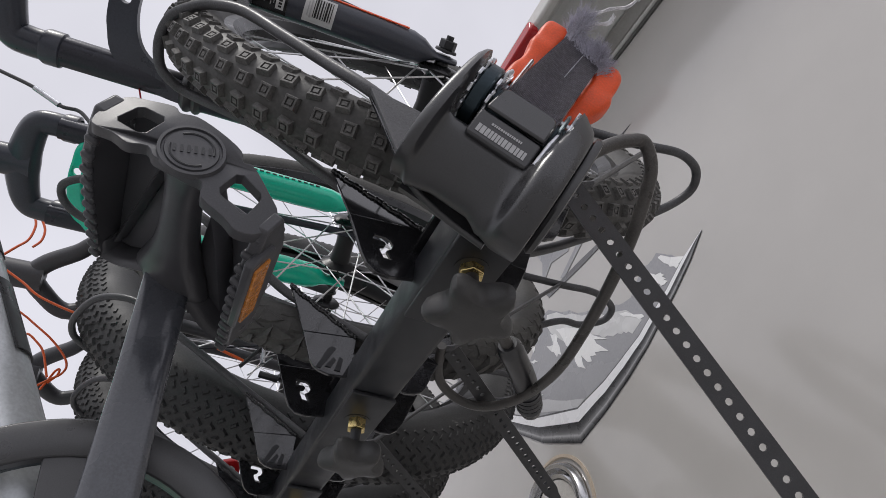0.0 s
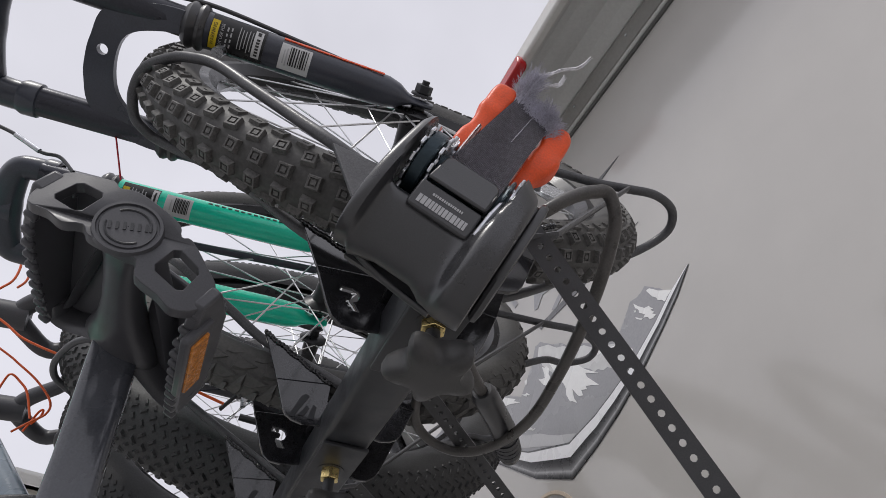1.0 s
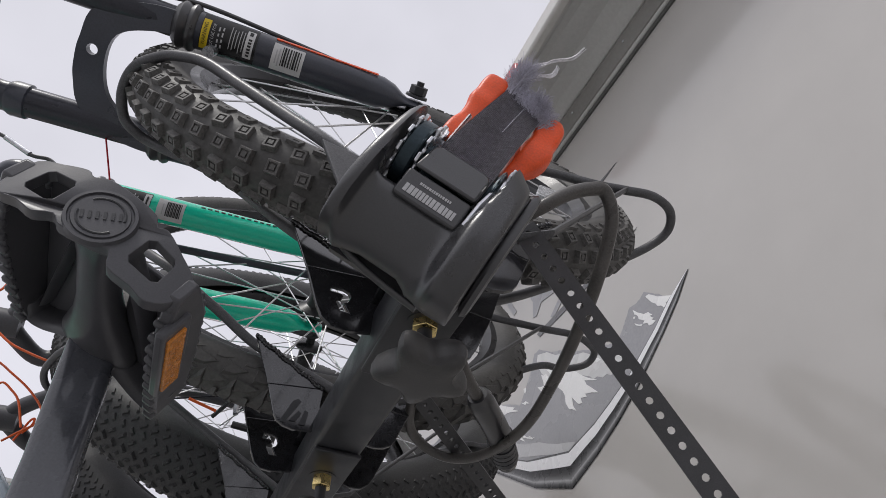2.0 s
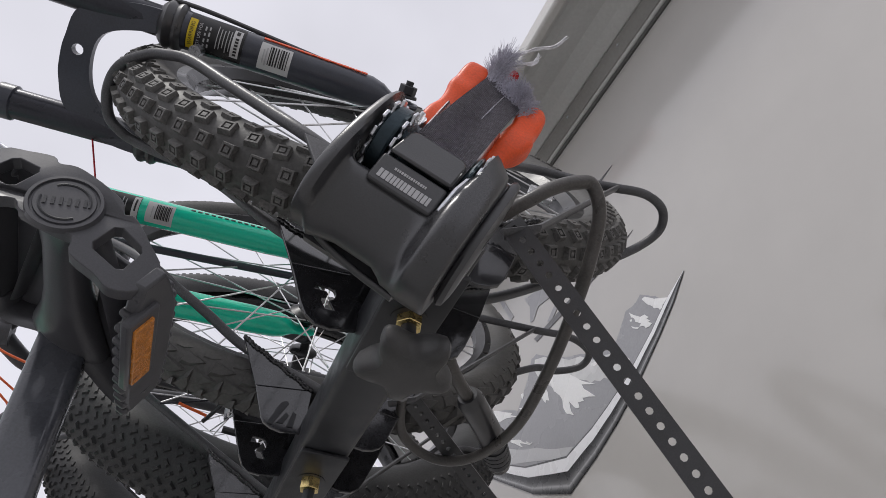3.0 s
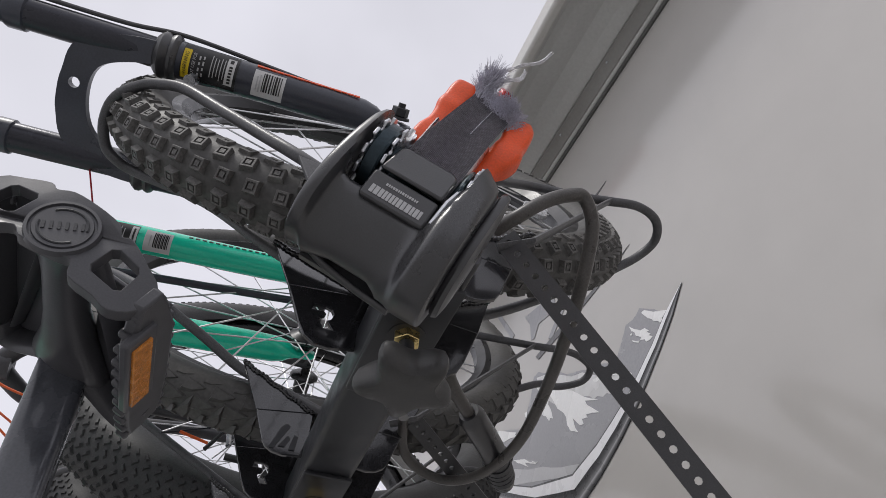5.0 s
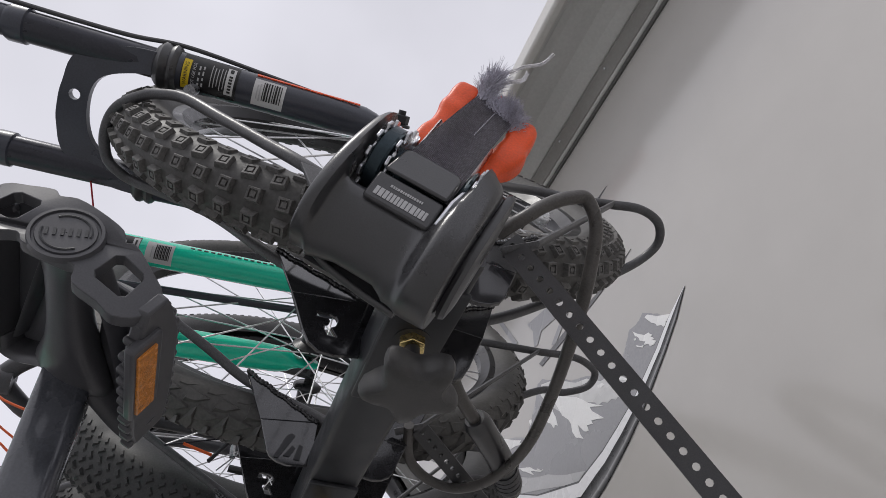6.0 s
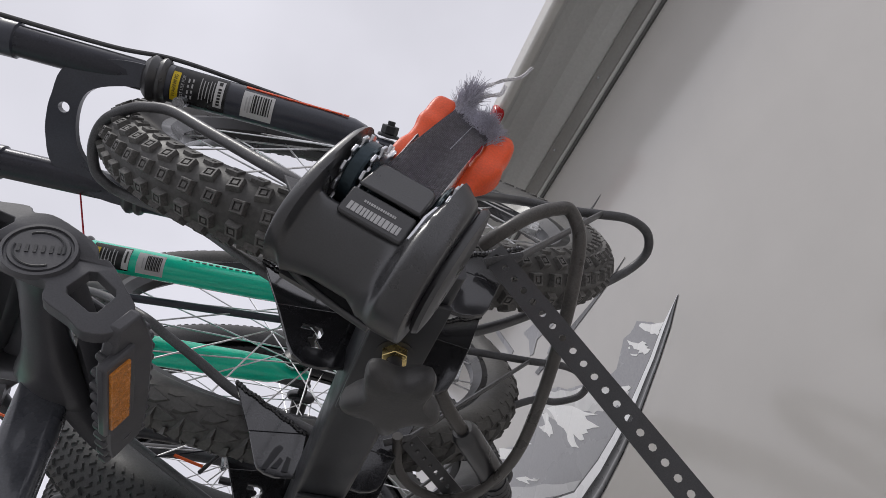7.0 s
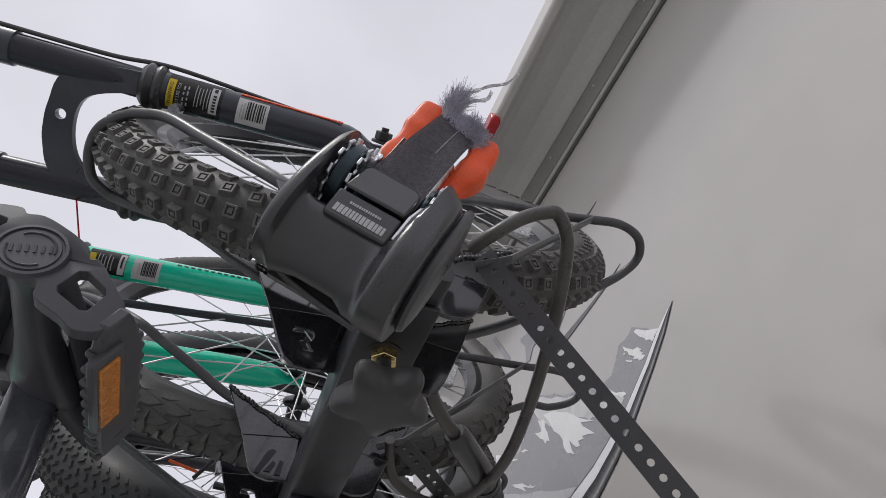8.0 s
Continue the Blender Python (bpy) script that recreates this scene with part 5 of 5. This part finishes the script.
def build_bike_far(m, label, frame_mat, R, rho, lift, cx):
    bike = thing("bicycle", (m.translation.x - 0.1, m.translation.y, 1.2), label, "bicycle", "bikes on the rack")
    build_wheel(bike, m, R, rho, tread_fine, RUBBER_GREY, RUBBER_GREY, hub_half=0.065)
    n0, n1 = -0.085, 0.085
    for n in (n0, n1):
        bm = bmesh.new()
        line = spline([m @ Vector(p) for p in ((0.0, 0.0, n), (0.21, lift[0], n), (0.394, lift[1], n * 0.9 + 0.012), (0.458, lift[2], n * 0.72 + 0.045), (0.50, lift[3], n * 0.35 + 0.045), (0.523, lift[4], 0.045))], 6)
        sweep(bm, line, [0.012 + 0.006 * i / (len(line) - 1) for i in range(len(line))], 14)
        part("fork_blade", bm, frame_mat, bike, "satin black rigid fork blade")
    part("head_tube", rod(m @ Vector((0.500, lift[4], 0.045)), m @ Vector((0.676, lift[5], 0.045)), 0.025, 20), frame_mat, bike)
    a, b = m @ Vector((0.58, -0.07, 0.045)), m @ Vector((0.2, -0.62, -0.05))
    if m is W4:
        part("down_tube", rod(a, b, 0.024, 20), BLUEGREY, bike, "blue-grey down tube")
    for i, pts in enumerate(cx):
        bm = bmesh.new()
        sweep(bm, spline(pts, 8), 0.0021, 8)
        part("cable_housing", bm, ORANGE_CABLE, bike, "orange brake cable housing")
    return bike


def build_rim_brake(bike, path):
    """A linear-pull brake: two arms, pads, noodle and springs, beside the rim."""
    for i, (p, r) in enumerate(path):
        bm = bmesh.new()
        sweep(bm, [Vector(v) for v in p], r, 8, squash=0.7)
        part(("brake_arm", "brake_arm", "brake_spring", "brake_pad", "brake_noodle", "pinch_bolt")[i], bm, (SATIN, SATIN, STEEL, PLASTIC, STANCHION, STEEL)[i], bike)


build_bike_near()
build_bike_teal()
fat_bike = build_bike_far(W3, "fat-tyre bike with satin black fork and orange cables", FORK_GREY, 0.427, 0.052, (0.030, 0.026, 0.017, 0.010, 0.006, -0.016),
               [[(-0.389, 1.0, 2.102), (-0.362, 1.0, 2.159), (-0.351, 1.0, 2.182), (-0.352, 1.0, 2.208), (-0.358, 1.0, 2.225), (-0.371, 1.0, 2.244)],
                [(-0.372, 1.02, 2.262), (-0.350, 1.02, 2.235), (-0.342, 1.02, 2.219), (-0.340, 1.02, 2.200), (-0.346, 1.02, 2.184)],
                [(-0.437, 1.02, 2.164), (-0.373, 1.02, 2.133), (-0.330, 1.02, 2.113), (-0.297, 1.02, 2.095), (-0.241, 1.02, 2.082), (-0.210, 1.02, 2.081)],
                [(0.032, 0.80, 1.947), (0.018, 0.80, 1.9503), (0.004, 0.80, 1.9535), (-0.006, 0.80, 1.956)]])
last_bike = build_bike_far(W4, "fat-tyre bike with dark fork and blue-grey frame", FORK_GREY, 0.427, 0.052, (0.008, -0.008, -0.012, -0.018, -0.022, -0.040),
               [[(-0.444, 1.20, 2.194), (-0.360, 1.20, 2.156), (-0.334, 1.20, 2.142), (-0.296, 1.20, 2.120), (-0.265, 1.20, 2.095), (-0.251, 1.20, 2.075), (-0.253, 1.20, 2.057), (-0.267, 1.20, 2.042), (-0.289, 1.20, 2.016)],
                [(-0.275, 1.21, 2.025), (-0.270, 1.21, 2.047), (-0.266, 1.21, 2.065), (-0.261, 1.21, 2.070), (-0.260, 1.21, 2.058), (-0.269, 1.21, 2.040)],
                [(-0.341, 1.20, 2.046), (-0.341, 1.20, 2.102), (-0.336, 1.20, 2.119), (-0.317, 1.20, 2.109), (-0.297, 1.20, 2.091), (-0.272, 1.20, 2.046)]])

bm = bmesh.new()
slab(bm, rounded(0.036, 0.034, 0.012, 5), 0.014, axes((0.0710, 1.15, 1.9330), (0.94, 0.0, 0.34), (-0.24, -0.70, 0.67), (0.24, -0.71, -0.66)))
tail = part("tail_reflector", bm, REDLENS, last_bike, "crimson plastic tail reflector", bevel=0.003)
bm = bmesh.new()
revolve(bm, [(0.006, 0.0), (0.009, 0.0), (0.009, 0.0015), (0.006, 0.0015)], axes((0.0744, 1.1400, 1.9237), (0.94, 0.0, 0.34), (-0.24, -0.70, 0.67), (0.24, -0.71, -0.66)), 20, closed=True)
part("lens_ring", bm, CLEAR_REFL, tail)
build_rim_brake(fat_bike, [([(0.03, 0.81, 1.9436), (0.0533, 0.81, 1.9818)], 0.0042), ([(0.0791, 0.81, 1.976), (0.0873, 0.81, 1.9532), (0.1027, 0.81, 1.926)], 0.0062), ([(0.0427, 0.81, 1.9329), (0.0695, 0.81, 1.9676)], 0.0014), ([(0.057, 0.81, 1.9386), (0.0843, 0.81, 1.9371)], 0.0062), ([(-0.029, 0.81, 1.9547), (0.0559, 0.81, 1.9845), (0.0581, 0.81, 1.9542)], 0.0016), ([(0.0541, 0.81, 1.9782), (0.0581, 0.81, 1.9542)], 0.0052)])

# ---------------------------------------------------------------- retractable ratchet strap on the bar's near end
E1, E2, E3 = Vector((0.90158, -0.04007, -0.43075)), Vector((0.39561, -0.32655, 0.85840)), Vector((-0.17506, -0.94433, -0.27856))
RB = axes((0.093, 0.160, 1.742), E1, E2, E3)


def build_ratchet():
    at = RB @ Vector((0, -0.01, -0.04))
    rt = thing("ratchet_strap", at, "black retractable ratchet strap with orange grips and frayed webbing", "ratchet strap")
    # one moulded shell: a waisted spool body that swells into two rounded cheeks
    body = [(-0.005, -0.040), (-0.004, -0.030), (-0.004, -0.018), (-0.0045, -0.0105), (-0.0064, -0.0068), (-0.0105, -0.0048), (-0.017, -0.0055), (-0.0285, -0.0098), (-0.0370, -0.0165), (-0.0415, -0.0240), (-0.0405, -0.0300), (-0.030, -0.0345), (-0.014, -0.0380), (0.010, -0.0400)]
    waist = body[:7] + [(-0.0274, -0.0100), (-0.0346, -0.0168), (-0.0376, -0.0248), (-0.0350, -0.0312), (-0.0260, -0.0355), (-0.0130, -0.0384), (0.010, -0.0400)]
    near_c = [(0.040, -0.044), (0.0465, -0.026), (0.0455, -0.011), (0.036, -0.0020), (0.018, 0.0022), (0.0, 0.0036), (-0.016, 0.0026), (-0.0285, -0.0014), (-0.0372, -0.0100), (-0.0390, -0.0210), (-0.0365, -0.0340), (-0.0250, -0.0460), (-0.008, -0.0520), (0.020, -0.0520)]
    far_c = [(0.038, -0.044), (0.0440, -0.022), (0.0420, -0.010), (0.033, 0.0006), (0.016, 0.0050), (-0.002, 0.0066), (-0.018, 0.0060), (-0.0315, 0.0024), (-0.0412, -0.0055), (-0.0450, -0.0160), (-0.0435, -0.0290), (-0.0330, -0.0430), (-0.010, -0.0520), (0.018, -0.0520)]
    bm = bmesh.new()
    rows = []
    for a, w in ((-0.0365, 0.70), (-0.0362, 0.80), (-0.0352, 0.91), (-0.0335, 0.98), (-0.0316, 1.0), (-0.0302, 0.95), (-0.0292, 0.74), (-0.0283, 0.44), (-0.0268, 0.20), (-0.0225, 0.06), (-0.0140, 0.02), (-0.008, 0.0), (0.0, 0.0), (0.007, 0.0),
                 (0.0120, 0.02), (0.0150, 0.06), (0.0178, 0.16), (0.0202, 0.40), (0.0222, 0.74), (0.0242, 0.95), (0.0262, 1.0), (0.0285, 0.975), (0.0312, 0.925), (0.0340, 0.885), (0.0362, 0.84), (0.0376, 0.76), (0.0382, 0.60)):
        to = near_c if a < 0 else far_c
        inside = -0.0316 < a < 0.0262
        ring = []
        inner = 1.0 if -0.021 < a < 0.010 else 0.45 if -0.024 < a < 0.014 else 0.0
        base = [(p[0] + (q[0] - p[0]) * inner, p[1] + (q[1] - p[1]) * inner) for p, q in zip(body, waist)]
        for k, (p, q) in enumerate(zip(base, to)):
            f = w ** 9 if inside and (k < 4 or k > 12) else w ** 3 if inside and (k == 4 or k == 12) else w
            ring.append((p[0] + (q[0] - p[0]) * f, p[1] + (q[1] - p[1]) * f, 0))
        rows.append([bm.verts.new(RB @ Vector((a, p.x, p.y))) for p in spline(ring, 3, closed=True)])
    n = len(rows[0])
    for p, q in zip(rows, rows[1:]):
        for k in range(n):
            bm.faces.new((p[k], q[k], q[(k + 1) % n], p[(k + 1) % n]))
    bm.faces.new(rows[0])
    bm.faces.new(rows[-1][::-1])
    bmesh.ops.recalc_face_normals(bm, faces=bm.faces)
    part("housing", bm, PLASTIC, rt, "black moulded spool housing with rounded cheeks")
    # lower lip that closes the shell below the hollow
    bm = bmesh.new()
    sweep(bm, spline([RB @ Vector(v) for v in ((-0.031, -0.0335, -0.0330), (-0.018, -0.0362, -0.0372), (0.002, -0.0385, -0.0385), (0.022, -0.0405, -0.0365))], 5), 0.0020, 12, squash=0.7)
    box(bm, RB @ Matrix.Translation((-0.004, -0.018, -0.0405)), 0.052, 0.040, 0.004)
    part("shell_lip", bm, PLASTIC, rt)
    # lens-shaped boss on the outer cheek
    bm = bmesh.new()
    st = []
    for a, k in ((0.034, 0.84), (0.0384, 0.84), (0.0392, 0.90), (0.0410, 0.93), (0.0432, 0.90), (0.0440, 0.78)):
        ring = [(0.040, -0.012), (0.026, -0.0062), (0.008, -0.0030), (-0.010, -0.0040), (-0.026, -0.0090), (-0.035, -0.0180), (-0.037, -0.0300), (-0.020, -0.0400), (0.006, -0.0430), (0.032, -0.0360)]
        st.append([bm.verts.new(RB @ Vector((a, 0.002 + (p.x - 0.002) * k, -0.024 + (p.y + 0.024) * k))) for p in spline([(b, c, 0) for b, c in ring], 4, closed=True)])
    n = len(st[0])
    for p, q in zip(st, st[1:]):
        for k in range(n):
            bm.faces.new((p[k], q[k], q[(k + 1) % n], p[(k + 1) % n]))
    bm.faces.new(st[0])
    bm.faces.new(st[-1][::-1])
    bmesh.ops.recalc_face_normals(bm, faces=bm.faces)
    part("side_boss", bm, PLASTIC, rt)
    # name plate, its tongue and the unread lettering
    bm = bmesh.new()
    slab(bm, rounded(0.0345, 0.0155, 0.0018, 3), 0.0068, RB @ axes((0.0015, -0.0050, -0.0072), (1, 0, 0), (0, 0.992, 0.122), (0, -0.122, 0.992)))
    plate = part("name_plate", bm, PLASTIC, rt, "raised black name plate", bevel=0.0012)
    bm = bmesh.new()
    slab(bm, [(-0.0155, 0.0), (0.0175, 0.0)] + arc(0.0125, 0.0145, 0.005, 0, 90, 5) + arc(-0.0095, 0.0145, 0.005, 90, 180, 5), 0.0024, RB @ axes((0.0012, 0.0034, -0.0008), (1, 0, 0), (0, 0.985, -0.17), (0, 0.17, 0.985)))
    part("tongue", bm, PLASTIC, rt, bevel=0.0012)
    rng = random.Random(4)
    bm = bmesh.new()
    x = 0.0150
    while x > -0.0105:
        w = rng.choice((0.0014, 0.0018, 0.0021))
        box(bm, RB @ axes((x - w / 2, -0.0084, -0.00062), (1, 0, 0), (0, 0.992, 0.122), (0, -0.122, 0.992)), w, 0.0044, 0.0004)
        x -= w + 0.00045
    part("print_bar", bm, LABEL_GREY, plate, smooth=False)
    bm = bmesh.new()
    x = 0.010
    while x > -0.007:
        w = rng.choice((0.0007, 0.0010))
        box(bm, RB @ axes((x - w / 2, -0.0032, 0.00002), (1, 0, 0), (0, 0.992, 0.122), (0, -0.122, 0.992)), w, 0.0013, 0.0004)
        x -= w + 0.0004
    part("print_line", bm, LABEL_GREY, plate, smooth=False)
    # ratchet: spool discs, toothed wheels, side bar
    disc = lambda a: RB @ axes((a, 0.021, -0.020), (0, 1, 0), (0, 0, 1), (1, 0, 0))
    for a0, a1, r in ((-0.0265, -0.0185, 0.0198), (0.0205, 0.0225, 0.0190)):
        bm = bmesh.new()
        revolve(bm, [(0.0002, 0), (r - 0.001, 0), (r, 0.001), (r, a1 - a0 - 0.001), (r - 0.001, a1 - a0), (0.0002, a1 - a0)], disc(a0), 40)
        part("spool_disc", bm, DARKMETAL, rt, "dark blue steel spool disc")
    for a in (-0.0280, -0.0172, 0.0240):
        bm = bmesh.new()
        gear = []
        for k in range(13):
            t = 2 * math.pi * k / 13
            gear += [(0.0185 * math.cos(t), 0.0185 * math.sin(t)), (0.0222 * math.cos(t + 0.08), 0.0222 * math.sin(t + 0.08)), (0.0224 * math.cos(t + 0.30), 0.0224 * math.sin(t + 0.30)), (0.0185 * math.cos(t + 0.37), 0.0185 * math.sin(t + 0.37))]
        slab(bm, gear, 0.0019, disc(a))
        part("ratchet_wheel", bm, STEEL, rt, "zinc ratchet wheel", smooth=False, bevel=0.0006)
    bm = bmesh.new()
    sweep(bm, [RB @ Vector((0.0208, -0.010, -0.0005)), RB @ Vector((0.0216, 0.004, 0.0005)), RB @ Vector((0.0225, 0.019, -0.0050))], [0.0017, 0.0020, 0.0017], 8, squash=0.7)
    part("side_bar", bm, STEEL, rt, "bright zinc side bar")
    part("spool", rod(RB @ Vector((-0.027, 0.021, -0.020)), RB @ Vector((0.027, 0.021, -0.020)), 0.0125, 20), DARKMETAL, rt)
    part("cross_pin", rod(RB @ Vector((-0.025, 0.037, -0.020)), RB @ Vector((0.025, 0.037, -0.020)), 0.0028, 12), STEEL, rt)
    # handle grips, knuckled
    for s, line in ((-1, ((0.0420, -0.0150, 0.0052), (0.0470, -0.0150, 0.0066), (0.0560, -0.0146, 0.0070), (0.0640, -0.0138, 0.0062), (0.0720, -0.0138, 0.0066), (0.0800, -0.0142, 0.0080), (0.0870, -0.0142, 0.0076), (0.0950, -0.0140, 0.0082), (0.1010, -0.0136, 0.0080), (0.1035, -0.0134, 0.0066))),
                    (1, ((0.0340, 0.0196, 0.0026), (0.0400, 0.0212, 0.0042), (0.0470, 0.0228, 0.0050), (0.0530, 0.0238, 0.0060), (0.0600, 0.0256, 0.0080), (0.0690, 0.0268, 0.0090), (0.0770, 0.0264, 0.0078), (0.0850, 0.0260, 0.0082), (0.0930, 0.0256, 0.0078), (0.0985, 0.0250, 0.0056)))):
        bm = bmesh.new()
        st = []
        for q in spline([Vector(p) for p in line], 5):
            b, a, rr = 0.042 + (q.x - 0.042) * 0.94, q.y, q.z
            c = RB @ Vector((a, b, -0.0230 - 0.05 * (b - 0.04)))
            ring = []
            for k in range(24):
                t = 2 * math.pi * k / 24
                ca, sa = math.cos(t), math.sin(t)
                ring.append(bm.verts.new(c + E1 * rr * math.copysign(abs(ca) ** 0.5, ca) + E3 * rr * 0.95 * math.copysign(abs(sa) ** 0.5, sa)))
            st.append(ring)
        for p, q in zip(st, st[1:]):
            for k in range(24):
                bm.faces.new((p[k], p[(k + 1) % 24], q[(k + 1) % 24], q[k]))
        bm.faces.new(st[0][::-1])
        bm.faces.new(st[-1])
        bmesh.ops.recalc_face_normals(bm, faces=bm.faces)
        part("grip", bm, ORANGE, rt, "knuckled orange handle grip")
        bm = bmesh.new()
        sweep(bm, [RB @ Vector((line[0][1] - s * 0.002, 0.010, -0.016)), RB @ Vector((line[0][1] - s * 0.002, 0.06, -0.018))], 0.0042, 8, squash=0.35, up=E1)
        part("handle_arm", bm, STEEL, rt)
    # webbing with slight bow, and its torn end
    bm = bmesh.new()
    uv = bm.loops.layers.uv.new("UVMap")
    cols, rowsn = 13, 26
    grid = []
    for i in range(rowsn + 1):
        f = i / rowsn
        row = []
        for j in range(cols + 1):
            g = j / cols
            b = 0.006 + (0.0960 - 0.0110 * g) * f
            a = -0.0132 + 0.0072 * f + (0.0322 - 0.0076 * f) * g
            c = -0.0035 - 0.0155 * f + 0.0014 * math.sin(f * 3.1) + 0.0012 * math.sin(g * 6.0 + f * 3.0) - 0.0012 * max(0.0, 0.25 - g) * 4 * f
            row.append((bm.verts.new(RB @ Vector((a, b, c))), a, b))
        grid.append(row)
    for i in range(rowsn):
        for j in range(cols):
            q = (grid[i][j], grid[i][j + 1], grid[i + 1][j + 1], grid[i + 1][j])
            f = bm.faces.new([v[0] for v in q])
            for lp, v in zip(f.loops, q):
                lp[uv].uv = (v[1] * 8, v[2] * 8)
    bmesh.ops.solidify(bm, geom=bm.faces[:], thickness=0.0018)
    bmesh.ops.recalc_face_normals(bm, faces=bm.faces)
    web = part("webbing", bm, WEBBING, rt, "dark woven webbing with a torn end")
    # row of pale stitches along the strap
    bm = bmesh.new()
    for i in range(17):
        f = 0.60 + 0.018 * i
        p = [RB @ Vector((-0.0132 + 0.0072 * h + (0.0322 - 0.0076 * h) * 0.56, 0.006 + 0.0898 * h, -0.0035 - 0.0155 * h + 0.0014 * math.sin(h * 3.1) + 0.0012 * math.sin(3.36 + h * 3.0) + 0.0003)) for h in (f, f + 0.010)]
        sweep(bm, p, 0.00028, 6)
    part("stitching", bm, FRAY, web, "row of pale stitches")
    rng = random.Random(11)
    bm = bmesh.new()
    clumps = [(rng.random(), rng.gauss(0, 0.35), rng.gauss(0.05, 0.35)) for _ in range(70)]
    for i in range(4600):
        pick = rng.random()
        g = min(1.02, max(-0.04, rng.gauss(0.03, 0.04) if pick < 0.34 else rng.gauss(0.82, 0.15) if pick < 0.82 else rng.random()))
        near = min(clumps, key=lambda c: abs(c[0] - g))
        a = -0.0060 + 0.0252 * g
        tuft = math.exp(-((g - 0.05) / 0.08) ** 2)
        tall = 0.80 + 2.2 * tuft + 0.85 * max(0.0, math.sin(g * 3.6 - 1.0)) + 0.35 * math.sin(near[0] * 40)
        loose = 1 - 0.70 * tuft
        d = Vector((-0.12 * tuft + near[1] * loose + rng.gauss(0.05, 0.22 * loose), 1.0, near[2] * loose + 0.35 * (1 - tuft) * rng.random() + rng.gauss(0, 0.22))).normalized()
        ln = rng.uniform(0.0035, 0.0075) * tall
        pts = [Vector((a, 0.1010 - 0.0110 * g + rng.uniform(-0.011, 0.001), -0.0200 + rng.uniform(-0.0012, 0.0022)))]
        for q in range(4):
            pts.append(pts[-1] + d * ln / 4)
            d = (d + Vector((rng.gauss(0, 0.42) * loose, rng.gauss(-0.12, 0.30) * loose, rng.gauss(0, 0.42) * loose))).normalized()
        sweep(bm, [RB @ v for v in pts], [0.00015, 0.00015, 0.00014, 0.00012, 0.00008], 3, caps=False)
    part("frayed_end", bm, FRAY, web, "grey-violet frayed fibres")
    bm = bmesh.new()
    for path in ([(-0.0047, 0.1080, -0.0195), (-0.0064, 0.1173, -0.0195), (-0.0007, 0.1244, -0.0195), (0.0040, 0.1339, -0.0195), (0.0112, 0.1436, -0.0195), (0.0134, 0.1563, -0.0195)], [(-0.0003, 0.1069, -0.0195), (0.0002, 0.1119, -0.0195), (0.0021, 0.1164, -0.0195), (0.0076, 0.1209, -0.0195), (0.0082, 0.1244, -0.0195), (0.0073, 0.1303, -0.0195)]):
        for i in range(26):
            jit = [Vector((rng.gauss(0, 0.0006), rng.gauss(0, 0.0005), rng.gauss(0, 0.0006))) for _ in path]
            n = rng.choice((4, 5, 6, 6))
            sweep(bm, spline([RB @ (Vector(p) + j) for p, j in zip(path[:n], jit)], 4), 0.00021, 4, caps=False)
    part("loose_threads", bm, FRAY_PALE, web, "wisp of pale loose threads")
    # mounting plate to the bar's end
    bm = bmesh.new()
    slab(bm, [(-0.012, 0.002), (0.020, 0.002), (0.020, 0.030), (-0.012, 0.030)], 0.006, RB @ axes((0, 0, -0.050), (0, 1, 0), (1, 0, 0), (0, 0, -1)))
    part("mounting_plate", bm, GLOSS, rt, bevel=0.001)
    part("mounting_bolt", rod(RB @ Vector((0.022, 0.004, -0.050)), (BAR_X, BAR_Y0 + 0.01, BAR_Z), 0.0065, 14), SATIN, rt)
    return rt


build_ratchet()

# ---------------------------------------------------------------- cable lock
def build_lock():
    pts = [(0.1946, 0.262, 1.8662), (0.2001, 0.250, 1.8655), (0.2069, 0.242, 1.8678), (0.2164, 0.236, 1.8751), (0.2276, 0.231, 1.8825), (0.2408, 0.227, 1.8886), (0.2533, 0.226, 1.8909), (0.2640, 0.236, 1.878), (0.270, 0.256, 1.864), (0.276, 0.289, 1.846), (0.286, 0.336, 1.835),
           (0.298, 0.390, 1.830), (0.307, 0.449, 1.825), (0.311, 0.509, 1.830), (0.304, 0.563, 1.838), (0.284, 0.593, 1.846), (0.257, 0.597, 1.855), (0.231, 0.576, 1.862), (0.215, 0.53, 1.87)]
    lock = thing("cable_lock", (0.27, 0.4, 1.82), "thick dark cable bike lock looped round the rack", "cable lock")
    bm = bmesh.new()
    sweep(bm, spline(pts, 6), 0.0054, 12)
    part("cable", bm, CABLE, lock, "sheathed steel cable")
    a, b, c, d = Vector((0.232, 0.437, 1.850)), Vector((0.277, 0.483, 1.846)), Vector((0.311, 0.521, 1.845)), Vector((0.346, 0.572, 1.845))
    bm = bmesh.new()
    sweep(bm, spline([Vector((0.205, 0.40, 1.862)), a, b], 6), 0.0065, 12)
    part("cable_end", bm, CABLE, lock)
    bm = bmesh.new()
    sweep(bm, spline([a.lerp(b, 0.6), b, c, d], 5), [0.010, 0.0125] + [0.0135] * 10 + [0.0145, 0.0145, 0.0145, 0.012], 20)
    barrel = part("lock_barrel", bm, PLASTIC, lock, "black combination lock barrel")
    bm = bmesh.new()
    ax = (d - c).normalized()
    for k in range(4):
        p = c.lerp(d, 0.30 + 0.14 * k)
        sweep(bm, [p - ax * 0.0035, p + ax * 0.0035], 0.0152, 18)
    part("dial_ring", bm, SATIN, barrel)


build_lock()
